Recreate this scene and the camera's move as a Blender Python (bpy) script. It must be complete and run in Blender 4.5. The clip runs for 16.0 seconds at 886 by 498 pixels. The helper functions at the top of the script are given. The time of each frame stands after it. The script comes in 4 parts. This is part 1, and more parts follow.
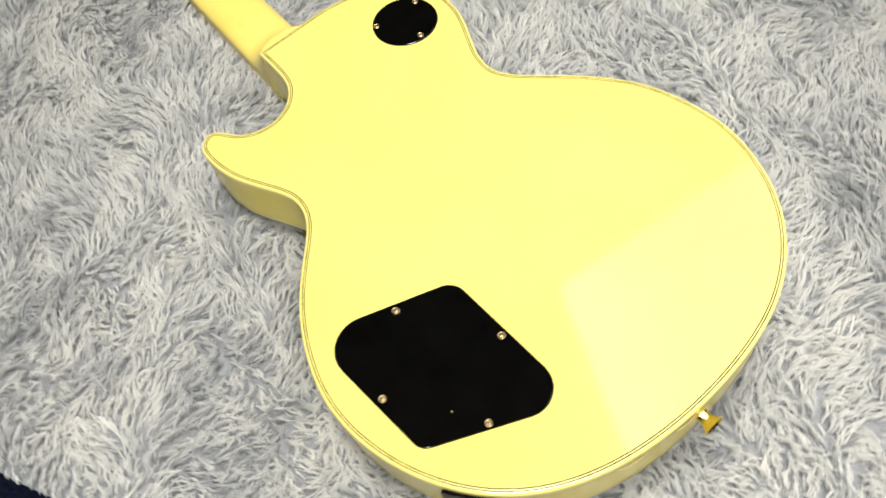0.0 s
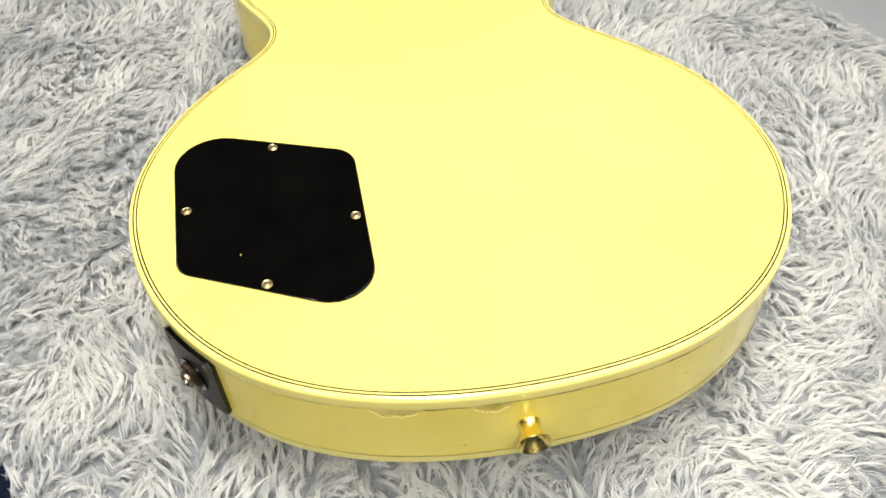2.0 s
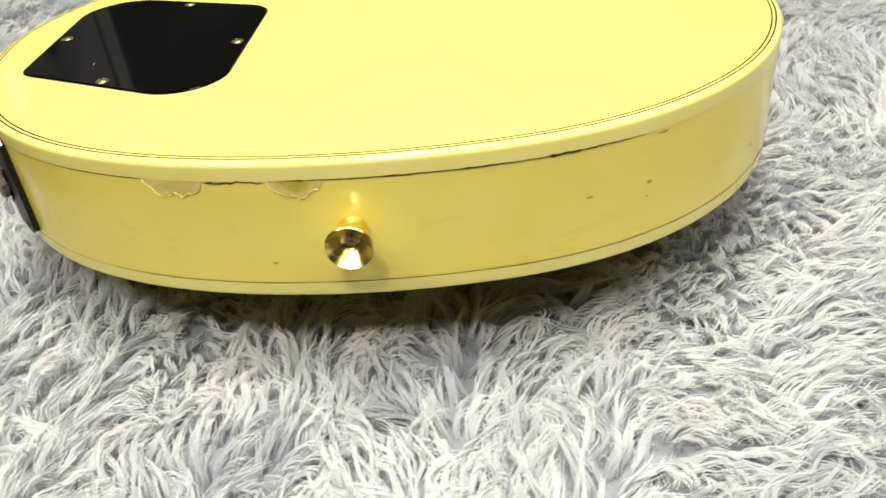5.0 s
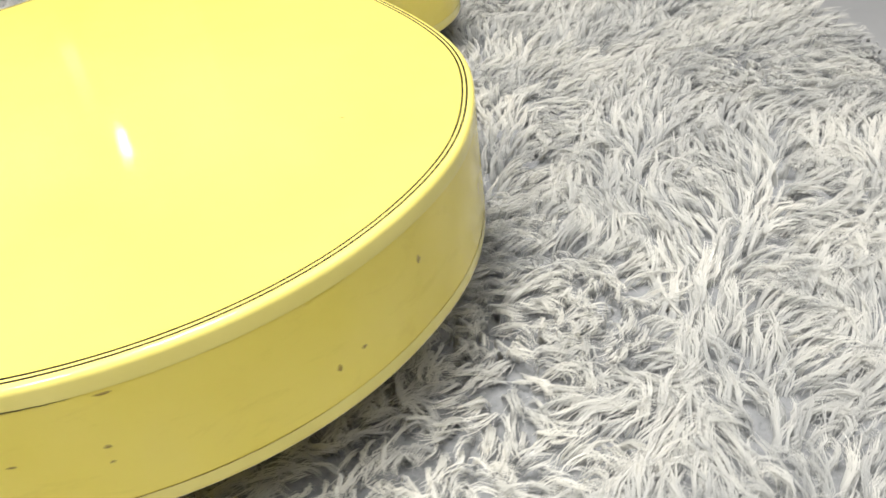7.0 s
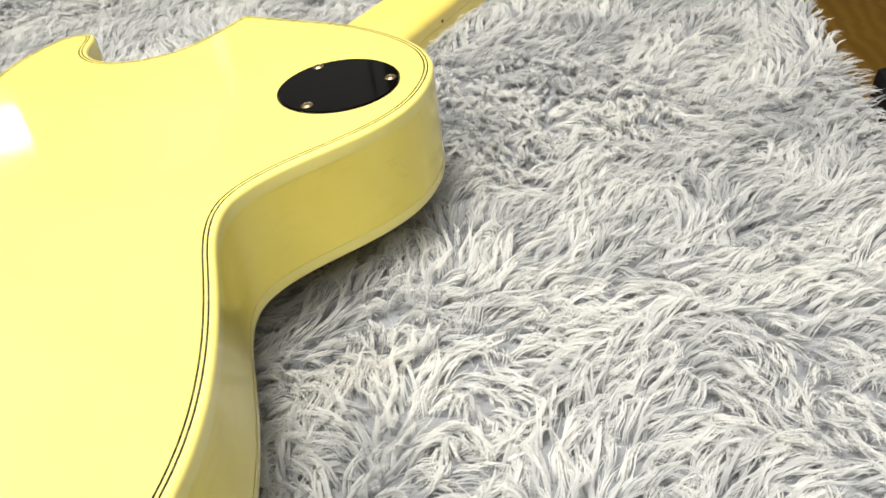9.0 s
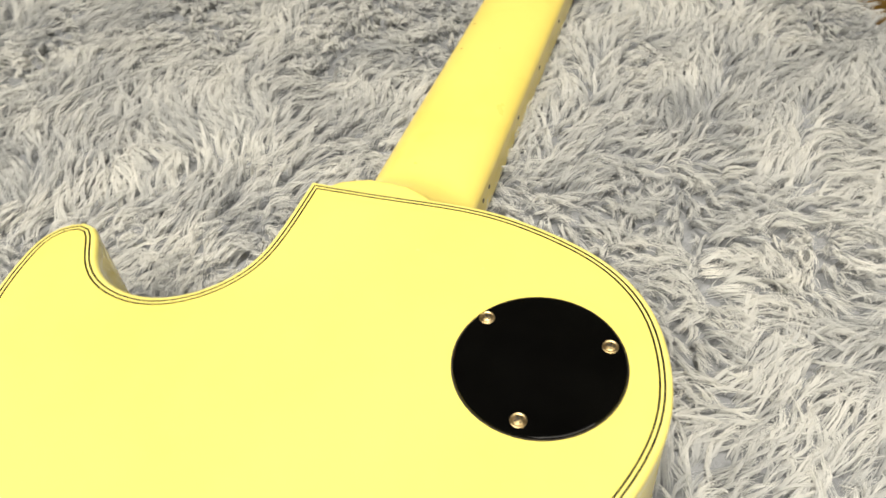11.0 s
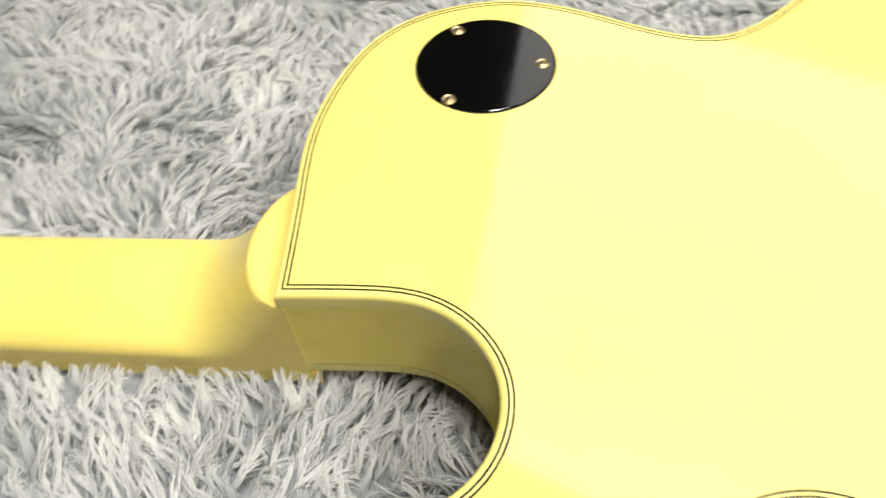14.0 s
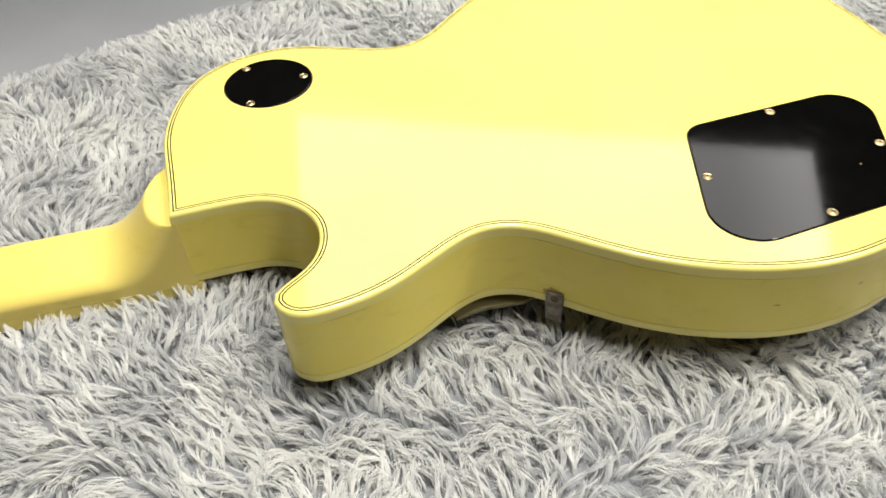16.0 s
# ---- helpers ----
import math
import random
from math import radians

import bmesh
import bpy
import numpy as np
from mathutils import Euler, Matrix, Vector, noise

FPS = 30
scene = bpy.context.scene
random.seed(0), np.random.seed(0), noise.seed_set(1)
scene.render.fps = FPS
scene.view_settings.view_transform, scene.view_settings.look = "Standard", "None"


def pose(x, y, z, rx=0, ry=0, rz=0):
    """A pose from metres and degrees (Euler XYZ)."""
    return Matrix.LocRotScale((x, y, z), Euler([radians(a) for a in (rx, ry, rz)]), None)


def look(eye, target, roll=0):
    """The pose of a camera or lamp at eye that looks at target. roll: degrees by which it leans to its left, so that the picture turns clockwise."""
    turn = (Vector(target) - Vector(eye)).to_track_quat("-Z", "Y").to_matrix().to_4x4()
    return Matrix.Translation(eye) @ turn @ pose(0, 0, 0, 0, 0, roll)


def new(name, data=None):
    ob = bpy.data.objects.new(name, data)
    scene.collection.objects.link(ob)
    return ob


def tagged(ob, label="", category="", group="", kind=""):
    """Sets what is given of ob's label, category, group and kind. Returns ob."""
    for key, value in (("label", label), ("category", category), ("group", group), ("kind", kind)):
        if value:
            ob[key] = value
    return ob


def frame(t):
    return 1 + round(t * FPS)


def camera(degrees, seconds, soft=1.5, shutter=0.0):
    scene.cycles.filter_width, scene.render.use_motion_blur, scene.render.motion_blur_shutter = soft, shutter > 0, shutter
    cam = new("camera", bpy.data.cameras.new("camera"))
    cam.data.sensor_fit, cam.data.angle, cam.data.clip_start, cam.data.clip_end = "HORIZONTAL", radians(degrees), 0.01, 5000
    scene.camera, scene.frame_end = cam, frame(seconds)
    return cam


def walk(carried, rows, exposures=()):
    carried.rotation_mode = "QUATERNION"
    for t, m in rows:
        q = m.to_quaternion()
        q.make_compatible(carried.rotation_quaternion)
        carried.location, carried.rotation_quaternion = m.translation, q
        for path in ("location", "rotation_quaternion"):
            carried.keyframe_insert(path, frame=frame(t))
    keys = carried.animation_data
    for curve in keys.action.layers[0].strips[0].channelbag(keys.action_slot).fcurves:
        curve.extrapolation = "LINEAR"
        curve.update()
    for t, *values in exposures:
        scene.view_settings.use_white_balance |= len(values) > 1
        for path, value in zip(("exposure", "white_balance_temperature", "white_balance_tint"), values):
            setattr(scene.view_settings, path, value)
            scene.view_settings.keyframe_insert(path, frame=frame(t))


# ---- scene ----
cam = camera(58.78, 16.0, 1.6, 0.3)
# The guitar lies a little askew on the soft pile: LIE carries its own frame (its flat back level, z = 0.1) into the room.
LIE = pose(0, 0, -0.027, -1.66, -1.6, 0)
# seconds, eye in the guitar's frame, yaw, pitch, roll
PATH = [
    (0, -0.1400, -0.0670, 0.5543, -24.75, -58.91, -14.62),
    (0.5, -0.0948, -0.0943, 0.5278, -20.65, -57.09, -6.59),
    (1, -0.0501, -0.1555, 0.4825, -11.85, -53.27, -1.47),
    (1.5, -0.0362, -0.1592, 0.4237, -8.16, -50.65, -4.06),
    (2, -0.0248, -0.1711, 0.3653, -6.39, -46.48, -1.27),
    (2.5, -0.0169, -0.1850, 0.3216, -3.29, -42.75, -2.38),
    (3, -0.0055, -0.1887, 0.2806, -2.14, -37.90, -1.74),
    (5.3, 0.1144, -0.2058, 0.2018, 9.59, -31.81, -5.61),
    (5.5, 0.1395, -0.1985, 0.2086, 10.93, -30.10, -5.71),
    (6, 0.1816, -0.1531, 0.2169, 12.40, -34.04, -6.89),
    (6.5, 0.2018, -0.1181, 0.2340, 12.07, -37.73, -6.09),
    (7, 0.2452, -0.0732, 0.2154, 18.96, -36.09, -7.75),
    (7.5, 0.2720, -0.0207, 0.2045, 25.42, -37.71, -8.94),
    (8, 0.2748, 0.0468, 0.2194, 30.62, -37.36, -6.63),
    (8.5, 0.2771, 0.0967, 0.2340, 33.57, -36.60, -7.05),
    (9, 0.2960, 0.1326, 0.2396, 35.33, -36.20, -7.95),
    (9.5, 0.2979, 0.1552, 0.2411, 35.11, -39.38, -5.94),
    (10, 0.2410, 0.1834, 0.2663, 34.58, -39.99, -3.26),
    (12.5, -0.0100, 0.2815, 0.3078, -13.53, -55.97, -7.65),
    (13, -0.0674, 0.3109, 0.2970, -31.70, -55.85, -5.03),
    (13.5, -0.1362, 0.3652, 0.2972, -57.83, -54.23, -5.00),
    (14, -0.1536, 0.3540, 0.3000, -79.30, -53.18, -6.48),
    (14.5, -0.1962, 0.3669, 0.3329, -92.44, -51.17, -3.91),
    (15, -0.2608, 0.3555, 0.3350, -96.63, -47.07, -4.09),
    (15.5, -0.3130, 0.3484, 0.3497, -99.21, -45.51, -3.91),
    (16, -0.3489, 0.3559, 0.3582, -100.95, -44.32, -3.80),
]
walk(cam, [(t, LIE @ pose(x, y, z, 90 + pitch, 0, yaw) @ pose(0, 0, 0, 0, 0, roll)) for t, x, y, z, yaw, pitch, roll in PATH],
     [(0.0, -0.2, 6500, 10), (1.0, -0.09, 6500, 10), (3.0, 0.03, 6500, 10), (5.5, 0.03, 6500, 10), (6.5, 0.0, 6500, 10), (7.5, -0.12, 6500, 10), (8.5, 0.12, 6500, 10), (9.0, 0.16, 6500, 10), (10.2, 0.2, 6500, 10), (12.3, -0.70, 8000, 7),
      (13.0, -0.70, 8000, 7), (13.6, -0.12, 6600, 10), (14.5, 0.0, 6500, 10), (16.0, 0.0, 6500, 10)])

# ---- world and lights ----
ROOM = pose(0, 0, 0, 0, 0, 24.8)          # the table's and room's own axes: x across the table, y along it
world = bpy.data.worlds.new("world")
world.use_nodes = True
world.node_tree.nodes["Background"].inputs[0].default_value = (0.5, 0.52, 0.56, 1)
world.node_tree.nodes["Background"].inputs[1].default_value = 0.07
scene.world = world


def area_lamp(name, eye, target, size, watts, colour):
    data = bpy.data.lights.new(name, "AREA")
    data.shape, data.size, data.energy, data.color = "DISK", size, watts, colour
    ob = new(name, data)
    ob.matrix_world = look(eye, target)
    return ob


# Unseen overhead lamps: one follows the button's shadow, one added to light the pile.
OVERHEAD = [((-1.05, -0.75, 1.75), (0.05, 0.15, 0.0), 0.35, 16), ((-0.05, 0.22, 1.8), (0.15, 0.35, 0.0), 0.4, 35)]
# Fill lamp added on the south to brighten the tail side; no such lamp known.
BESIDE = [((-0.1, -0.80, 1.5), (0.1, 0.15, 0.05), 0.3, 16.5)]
for lamp, places in (("unseen_overhead_lamp", OVERHEAD), ("south_fill", BESIDE)):
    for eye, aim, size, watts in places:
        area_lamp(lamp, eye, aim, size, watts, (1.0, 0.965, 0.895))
PANEL_GLOW, LED_GLOW = 3.5, 14.0


# ---- materials ----
def material(name, colour, rough=0.5, metal=0.0, spec=0.5):
    m = bpy.data.materials.new(name)
    m.use_nodes = True
    b = m.node_tree.nodes["Principled BSDF"]
    b.inputs["Base Color"].default_value = (*colour, 1)
    b.inputs["Roughness"].default_value = rough
    b.inputs["Metallic"].default_value = metal
    b.inputs["Specular IOR Level"].default_value = spec
    return m


def node(m, kind, **values):
    n = m.node_tree.nodes.new(kind)
    for k, v in values.items():
        n.inputs[k].default_value = v
    return n


def link(m, a, out, b, inp):
    m.node_tree.links.new(a.outputs[out], b.inputs[inp])


def ramp(m, src, out, stops):
    r = m.node_tree.nodes.new("ShaderNodeValToRGB")
    e = r.color_ramp.elements
    e[0].position, e[0].color = stops[0][0], (*stops[0][1], 1)
    e[1].position, e[1].color = stops[-1][0], (*stops[-1][1], 1)
    for p, c in stops[1:-1]:
        x = e.new(p)
        x.color = (*c, 1)
    link(m, src, out, r, "Fac")
    return r


def coords(m):
    return m.node_tree.nodes.new("ShaderNodeTexCoord")


def mottled(name, stops, scale, rough, bump=0.0, bump_scale=None, metal=0.0, spec=0.5, rough_span=0.0, detail=6.0):
    """A material whose colour wanders between stops with noise of that scale, with fine relief and uneven gloss."""
    m = material(name, stops[0][1], rough, metal, spec)
    b = m.node_tree.nodes["Principled BSDF"]
    c = coords(m)
    n = node(m, "ShaderNodeTexNoise", Scale=scale, Detail=detail, Roughness=0.6)
    link(m, c, "Object", n, "Vector")
    r = ramp(m, n, "Fac", stops)
    link(m, r, "Color", b, "Base Color")
    if rough_span:
        k = node(m, "ShaderNodeTexNoise", Scale=scale * 3.1, Detail=4.0)
        link(m, c, "Object", k, "Vector")
        mr = node(m, "ShaderNodeMapRange", **{"To Min": rough - rough_span, "To Max": rough + rough_span})
        link(m, k, "Fac", mr, "Value")
        link(m, mr, "Result", b, "Roughness")
    if bump:
        k = node(m, "ShaderNodeTexNoise", Scale=bump_scale or scale * 6, Detail=4.0)
        link(m, c, "Object", k, "Vector")
        bp = node(m, "ShaderNodeBump", Strength=bump, Distance=0.001)
        link(m, k, "Fac", bp, "Height")
        link(m, bp, "Normal", b, "Normal")
    return m


def soiled(m, scale, dirt):
    """Faint grey smudges and rubbed streaks over a lacquer."""
    b = m.node_tree.nodes["Principled BSDF"]
    was = b.inputs["Base Color"].links[0].from_socket
    c = coords(m)
    mp = node(m, "ShaderNodeMapping", Scale=(1.0, 1.0, 2.4))
    n = node(m, "ShaderNodeTexNoise", Scale=scale, Detail=7.0, Roughness=0.68, Distortion=0.8)
    link(m, c, "Object", mp, "Vector")
    link(m, mp, "Vector", n, "Vector")
    r = ramp(m, n, "Fac", [(0.55, (1, 1, 1)), (0.68, tuple(0.5 + 0.5 * d for d in dirt)), (0.78, dirt)])
    mix = m.node_tree.nodes.new("ShaderNodeMix")
    mix.data_type, mix.blend_type = "RGBA", "MULTIPLY"
    mix.inputs[0].default_value = 1.0
    m.node_tree.links.new(was, mix.inputs[6])
    m.node_tree.links.new(r.outputs["Color"], mix.inputs[7])
    m.node_tree.links.new(mix.outputs[2], b.inputs["Base Color"])


LACQUER = mottled("aged_cream_lacquer", [(0.3, (0.79, 0.672, 0.150)), (0.5, (0.81, 0.692, 0.165)), (0.75, (0.82, 0.707, 0.18))], 9, 0.07, 0.02, 14, rough_span=0.02)
# The back's paint over again, yellower to paint in the sides' dimmer light.
SIDE_LACQUER = mottled("aged_lacquer_in_shade", [(0.3, (0.80, 0.66, 0.105)), (0.5, (0.83, 0.695, 0.125)), (0.72, (0.84, 0.705, 0.14))], 16, 0.16, 0.03, 30, rough_span=0.05)
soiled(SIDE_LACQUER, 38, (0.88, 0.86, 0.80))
NECK_LACQUER = mottled("worn_neck_lacquer", [(0.3, (0.79, 0.635, 0.145)), (0.5, (0.82, 0.665, 0.165)), (0.75, (0.83, 0.68, 0.18))], 14, 0.30, 0.03, 40, rough_span=0.06)
soiled(NECK_LACQUER, 30, (0.90, 0.87, 0.80))
BINDING = mottled("yellowed_binding", [(0.3, (0.80, 0.70, 0.19)), (0.7, (0.83, 0.735, 0.225))], 30, 0.16, 0.02, 60)
PURFLING = material("black_purfling", (0.010, 0.0095, 0.008), 0.5, spec=0.08)
CRACK = material("grimy_crack", (0.05, 0.032, 0.01), 0.8)
FAINT = material("faint_spot", (0.74, 0.62, 0.15), 0.3)
HAIRLINE = material("faint_brown_hairline", (0.32, 0.22, 0.05), 0.7)
DING = mottled("brown_ding", [(0.35, (0.32, 0.23, 0.05)), (0.65, (0.52, 0.40, 0.10))], 400, 0.6)
BARE = mottled("bare_filler", [(0.35, (0.56, 0.45, 0.11)), (0.65, (0.69, 0.565, 0.17))], 260, 0.55, 0.3, 500)
OLIVE = mottled("olive_sealer", [(0.35, (0.40, 0.34, 0.02)), (0.65, (0.58, 0.49, 0.05))], 260, 0.4, 0.2, 500)
# Paler than the lacquer: the raised edge's highlight is in the colour.
CHIP_RIM = material("highlit_chip_rim", (0.84, 0.69, 0.22), 0.25)
BLACK_PLASTIC = mottled("gloss_black_plastic", [(0.3, (0.0012, 0.0012, 0.0012)), (0.7, (0.0025, 0.0025, 0.0022))], 40, 0.06, 0.01, 90, spec=0.34, rough_span=0.025)
DARK_GAP = material("dark_gap", (0.02, 0.015, 0.008), 0.8)
WORN_PLATE = mottled("tarnished_plate", [(0.35, (0.010, 0.009, 0.008)), (0.55, (0.022, 0.020, 0.018)), (0.75, (0.06, 0.05, 0.04))], 130, 0.42, 0.15, 300, spec=0.25, metal=0.1, rough_span=0.12)
GOLD = mottled("polished_gold", [(0.35, (0.90, 0.72, 0.22)), (0.65, (0.98, 0.82, 0.33))], 180, 0.26, 0.0, metal=1.0, rough_span=0.05)
BRASS = mottled("worn_brass_screw", [(0.35, (0.28, 0.20, 0.09)), (0.65, (0.58, 0.46, 0.26))], 600, 0.42, 0.0, metal=1.0, rough_span=0.1)
SLOT = material("dark_slot", (0.03, 0.022, 0.012), 0.7)
JACK_METAL = mottled("rusty_jack_metal", [(0.35, (0.15, 0.105, 0.07)), (0.65, (0.36, 0.29, 0.22))], 250, 0.34, 0.1, 400, metal=1.0, rough_span=0.1)
STEEL = mottled("dull_steel", [(0.35, (0.10, 0.08, 0.06)), (0.65, (0.24, 0.215, 0.18))], 220, 0.4, 0.1, 500, metal=0.8, rough_span=0.12)
RUST = mottled("rusty_screw", [(0.35, (0.07, 0.04, 0.02)), (0.65, (0.20, 0.14, 0.08))], 500, 0.5, 0.2, 900, metal=0.5)
RUST_STAIN = mottled("rust_stained_lacquer", [(0.3, (0.40, 0.25, 0.05)), (0.55, (0.62, 0.46, 0.09)), (0.7, (0.80, 0.66, 0.12))], 300, 0.4)
GUARD = material("tan_guard_edge", (0.15, 0.13, 0.06), 0.4)
EBONY = material("dark_fingerboard", (0.02, 0.016, 0.012), 0.45)


def glowing(name, colour, strength):
    m = material(name, colour, 0.6)
    b = m.node_tree.nodes["Principled BSDF"]
    b.inputs["Emission Color"].default_value = (*colour, 1)
    b.inputs["Emission Strength"].default_value = strength
    return m


PANEL = glowing("softbox_cloth", (1.0, 0.97, 0.93), PANEL_GLOW)
pc, bands = coords(PANEL), []
for (nx, ny), start in (((0.928, -0.373), -0.53), ((0.44, 0.90), -0.542)):
    dot = node(PANEL, "ShaderNodeVectorMath")
    dot.operation = "DOT_PRODUCT"
    dot.inputs[1].default_value = (nx, ny, 0)
    link(PANEL, pc, "Object", dot, 0)
    fade = node(PANEL, "ShaderNodeMapRange", **{"From Min": start, "From Max": start + 0.22, "To Min": 1.5, "To Max": 0.9})
    fade.interpolation_type = "SMOOTHSTEP"
    link(PANEL, dot, "Value", fade, "Value")
    bands.append(fade)
most = node(PANEL, "ShaderNodeMath")
most.operation = "MAXIMUM"
for i, fade in enumerate(bands):
    link(PANEL, fade, "Result", most, i)
glow = node(PANEL, "ShaderNodeMath")
glow.operation = "MULTIPLY"
glow.inputs[1].default_value = PANEL_GLOW
link(PANEL, most, "Value", glow, 0)
link(PANEL, glow, "Value", PANEL.node_tree.nodes["Principled BSDF"], "Emission Strength")
LED = glowing("led_face", (1.0, 0.96, 0.9), LED_GLOW)
LAMP_SHELL = mottled("black_lamp_shell", [(0.4, (0.02, 0.02, 0.02)), (0.6, (0.03, 0.03, 0.03))], 20, 0.5)
WALL = mottled("grey_wall_paint", [(0.3, (0.011, 0.0112, 0.0118)), (0.5, (0.014, 0.0142, 0.0148)), (0.7, (0.018, 0.0182, 0.0188))], 2.2, 0.6, 0.05, 60, rough_span=0.08, spec=0.2)
CEILING = mottled("dark_ceiling_paint", [(0.35, (0.022, 0.022, 0.022)), (0.65, (0.03, 0.03, 0.03))], 3, 0.9, 0.1, 80)
CARPET = mottled("navy_carpet", [(0.3, (0.008, 0.012, 0.032)), (0.5, (0.014, 0.02, 0.05)), (0.7, (0.03, 0.038, 0.075))], 140, 1.0, 0.8, 420, spec=0.1)
TABLE = mottled("table_board", [(0.35, (0.30, 0.22, 0.14)), (0.65, (0.36, 0.27, 0.18))], 12, 0.5, 0.05, 60)
WOOD = material("brown_wood", (0.16, 0.08, 0.02), 0.4)
w = node(WOOD, "ShaderNodeTexWave", Scale=3.0, Distortion=9.0, Detail=6.0)
wm = node(WOOD, "ShaderNodeMapping", Scale=(4.0, 4.0, 0.5))
wc = coords(WOOD)
link(WOOD, wc, "Object", wm, "Vector")
link(WOOD, wm, "Vector", w, "Vector")
link(WOOD, ramp(WOOD, w, "Fac", [(0.1, (0.18, 0.097, 0.015)), (0.6, (0.205, 0.112, 0.018)), (0.95, (0.225, 0.125, 0.022))]), "Color", WOOD.node_tree.nodes["Principled BSDF"], "Base Color")
BLACK_VINYL = mottled("black_vinyl", [(0.4, (0.004, 0.004, 0.004)), (0.6, (0.009, 0.009, 0.009))], 300, 0.6, 0.3, 700)
BACKING = mottled("rug_backing", [(0.35, (0.34, 0.34, 0.36)), (0.65, (0.45, 0.45, 0.47))], 120, 1.0, 0.4, 300)

# Grey wool, darkened so the gaps between locks hold painted shade.
UNDERFUR = mottled("grey_wool_in_shade", [(0.3, (0.20, 0.21, 0.224)), (0.7, (0.28, 0.29, 0.304))], 240, 1.0, 0.6, 700, spec=0.05)

# fur: own tint per strand, paler towards the tip; dark roots paint in shade
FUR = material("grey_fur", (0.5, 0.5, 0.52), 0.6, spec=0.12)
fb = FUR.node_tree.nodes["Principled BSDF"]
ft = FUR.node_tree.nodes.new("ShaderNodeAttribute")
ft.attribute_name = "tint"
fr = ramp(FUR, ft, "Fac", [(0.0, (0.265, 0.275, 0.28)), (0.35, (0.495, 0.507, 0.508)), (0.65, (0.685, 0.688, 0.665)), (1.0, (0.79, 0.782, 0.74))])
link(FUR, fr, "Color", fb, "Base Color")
fd = node(FUR, "ShaderNodeBsdfTranslucent")
link(FUR, fr, "Color", fd, "Color")
fn = FUR.node_tree.nodes.new("ShaderNodeAttribute")
fn.attribute_name = "nap"                      # soft normals of the rounded locks
link(FUR, fn, "Vector", fb, "Normal")
fm = node(FUR, "ShaderNodeMixShader", Fac=0.40)
link(FUR, fb, "BSDF", fm, 1)
link(FUR, fd, "BSDF", fm, 2)
link(FUR, fm, "Shader", FUR.node_tree.nodes["Material Output"], "Surface")


# ---- building helpers ----
def to_object(name, bm, mats, smooth=False):
    me = bpy.data.meshes.new(name)
    bmesh.ops.recalc_face_normals(bm, faces=bm.faces)
    bm.edges.index_update()
    sharp = [len(e.link_faces) == 2 and e.calc_face_angle(0) > 0.7 for e in bm.edges]
    bm.to_mesh(me)
    bm.free()
    for m in (mats if isinstance(mats, (list, tuple)) else [mats]):
        me.materials.append(m)
    if smooth:
        me.edges.foreach_set("use_edge_sharp", sharp)
        me.polygons.foreach_set("use_smooth", [True] * len(me.polygons))
    return new(name, me)


def part(name, bm, mats, parent, label="", smooth=False, at=None):
    """Links bm as one mesh object under parent."""
    ob = to_object(name, bm, mats, smooth)
    ob.parent = parent
    if at is not None:
        ob.matrix_local = at
    if label:
        tagged(ob, label)
    return ob


def box(lo, hi, bevel=0.0, segments=2):
    bm = bmesh.new()
    bmesh.ops.create_cube(bm, size=1)
    for v in bm.verts:
        v.co = Vector([(a + b) / 2 + c * (b - a) for a, b, c in zip(lo, hi, v.co)])
    if bevel:
        bmesh.ops.bevel(bm, geom=list(bm.edges), offset=bevel, segments=segments, affect="EDGES", profile=0.5)
    return bm


def lathe(profile, steps=32, bm=None):
    """Turns (radius, height) pairs about z."""
    bm = bm or bmesh.new()
    rings = []
    for r, h in profile:
        if r < 1e-7:
            rings.append([bm.verts.new((0, 0, h))])
        else:
            rings.append([bm.verts.new((r * math.cos(2 * math.pi * i / steps), r * math.sin(2 * math.pi * i / steps), h)) for i in range(steps)])
    for a, b in zip(rings, rings[1:]):
        for i in range(steps):
            j = (i + 1) % steps
            if len(a) == 1 and len(b) == 1:
                continue
            if len(a) == 1:
                bm.faces.new((a[0], b[i], b[j]))
            elif len(b) == 1:
                bm.faces.new((a[i], a[j], b[0]))
            else:
                bm.faces.new((a[i], a[j], b[j], b[i]))
    return bm


def spline(points, count):
    """A natural cubic spline through points, sampled evenly by its length."""
    p = np.array(points, float)
    s = np.concatenate([[0], np.cumsum(np.linalg.norm(np.diff(p, axis=0), axis=1))])
    n, h = len(p), np.diff(s)
    a = np.zeros((n, n))
    r = np.zeros((n, p.shape[1]))
    a[0, 0] = a[-1, -1] = 1
    for i in range(1, n - 1):
        a[i, i - 1:i + 2] = h[i - 1], 2 * (h[i - 1] + h[i]), h[i]
        r[i] = 3 * ((p[i + 1] - p[i]) / h[i] - (p[i] - p[i - 1]) / h[i - 1])
    c = np.linalg.solve(a, r)
    d = np.diff(c, axis=0) / (3 * h[:, None])
    b = np.diff(p, axis=0) / h[:, None] - h[:, None] * (2 * c[:-1] + c[1:]) / 3
    x = np.linspace(0, s[-1], 4000)
    k = np.clip(np.searchsorted(s, x, side="right") - 1, 0, n - 2)
    t = (x - s[k])[:, None]
    q = p[k] + b[k] * t + c[k] * t ** 2 + d[k] * t ** 3
    l = np.concatenate([[0], np.cumsum(np.linalg.norm(np.diff(q, axis=0), axis=1))])
    g = np.linspace(0, l[-1], count)
    return np.stack([np.interp(g, l, q[:, i]) for i in range(p.shape[1])], 1)


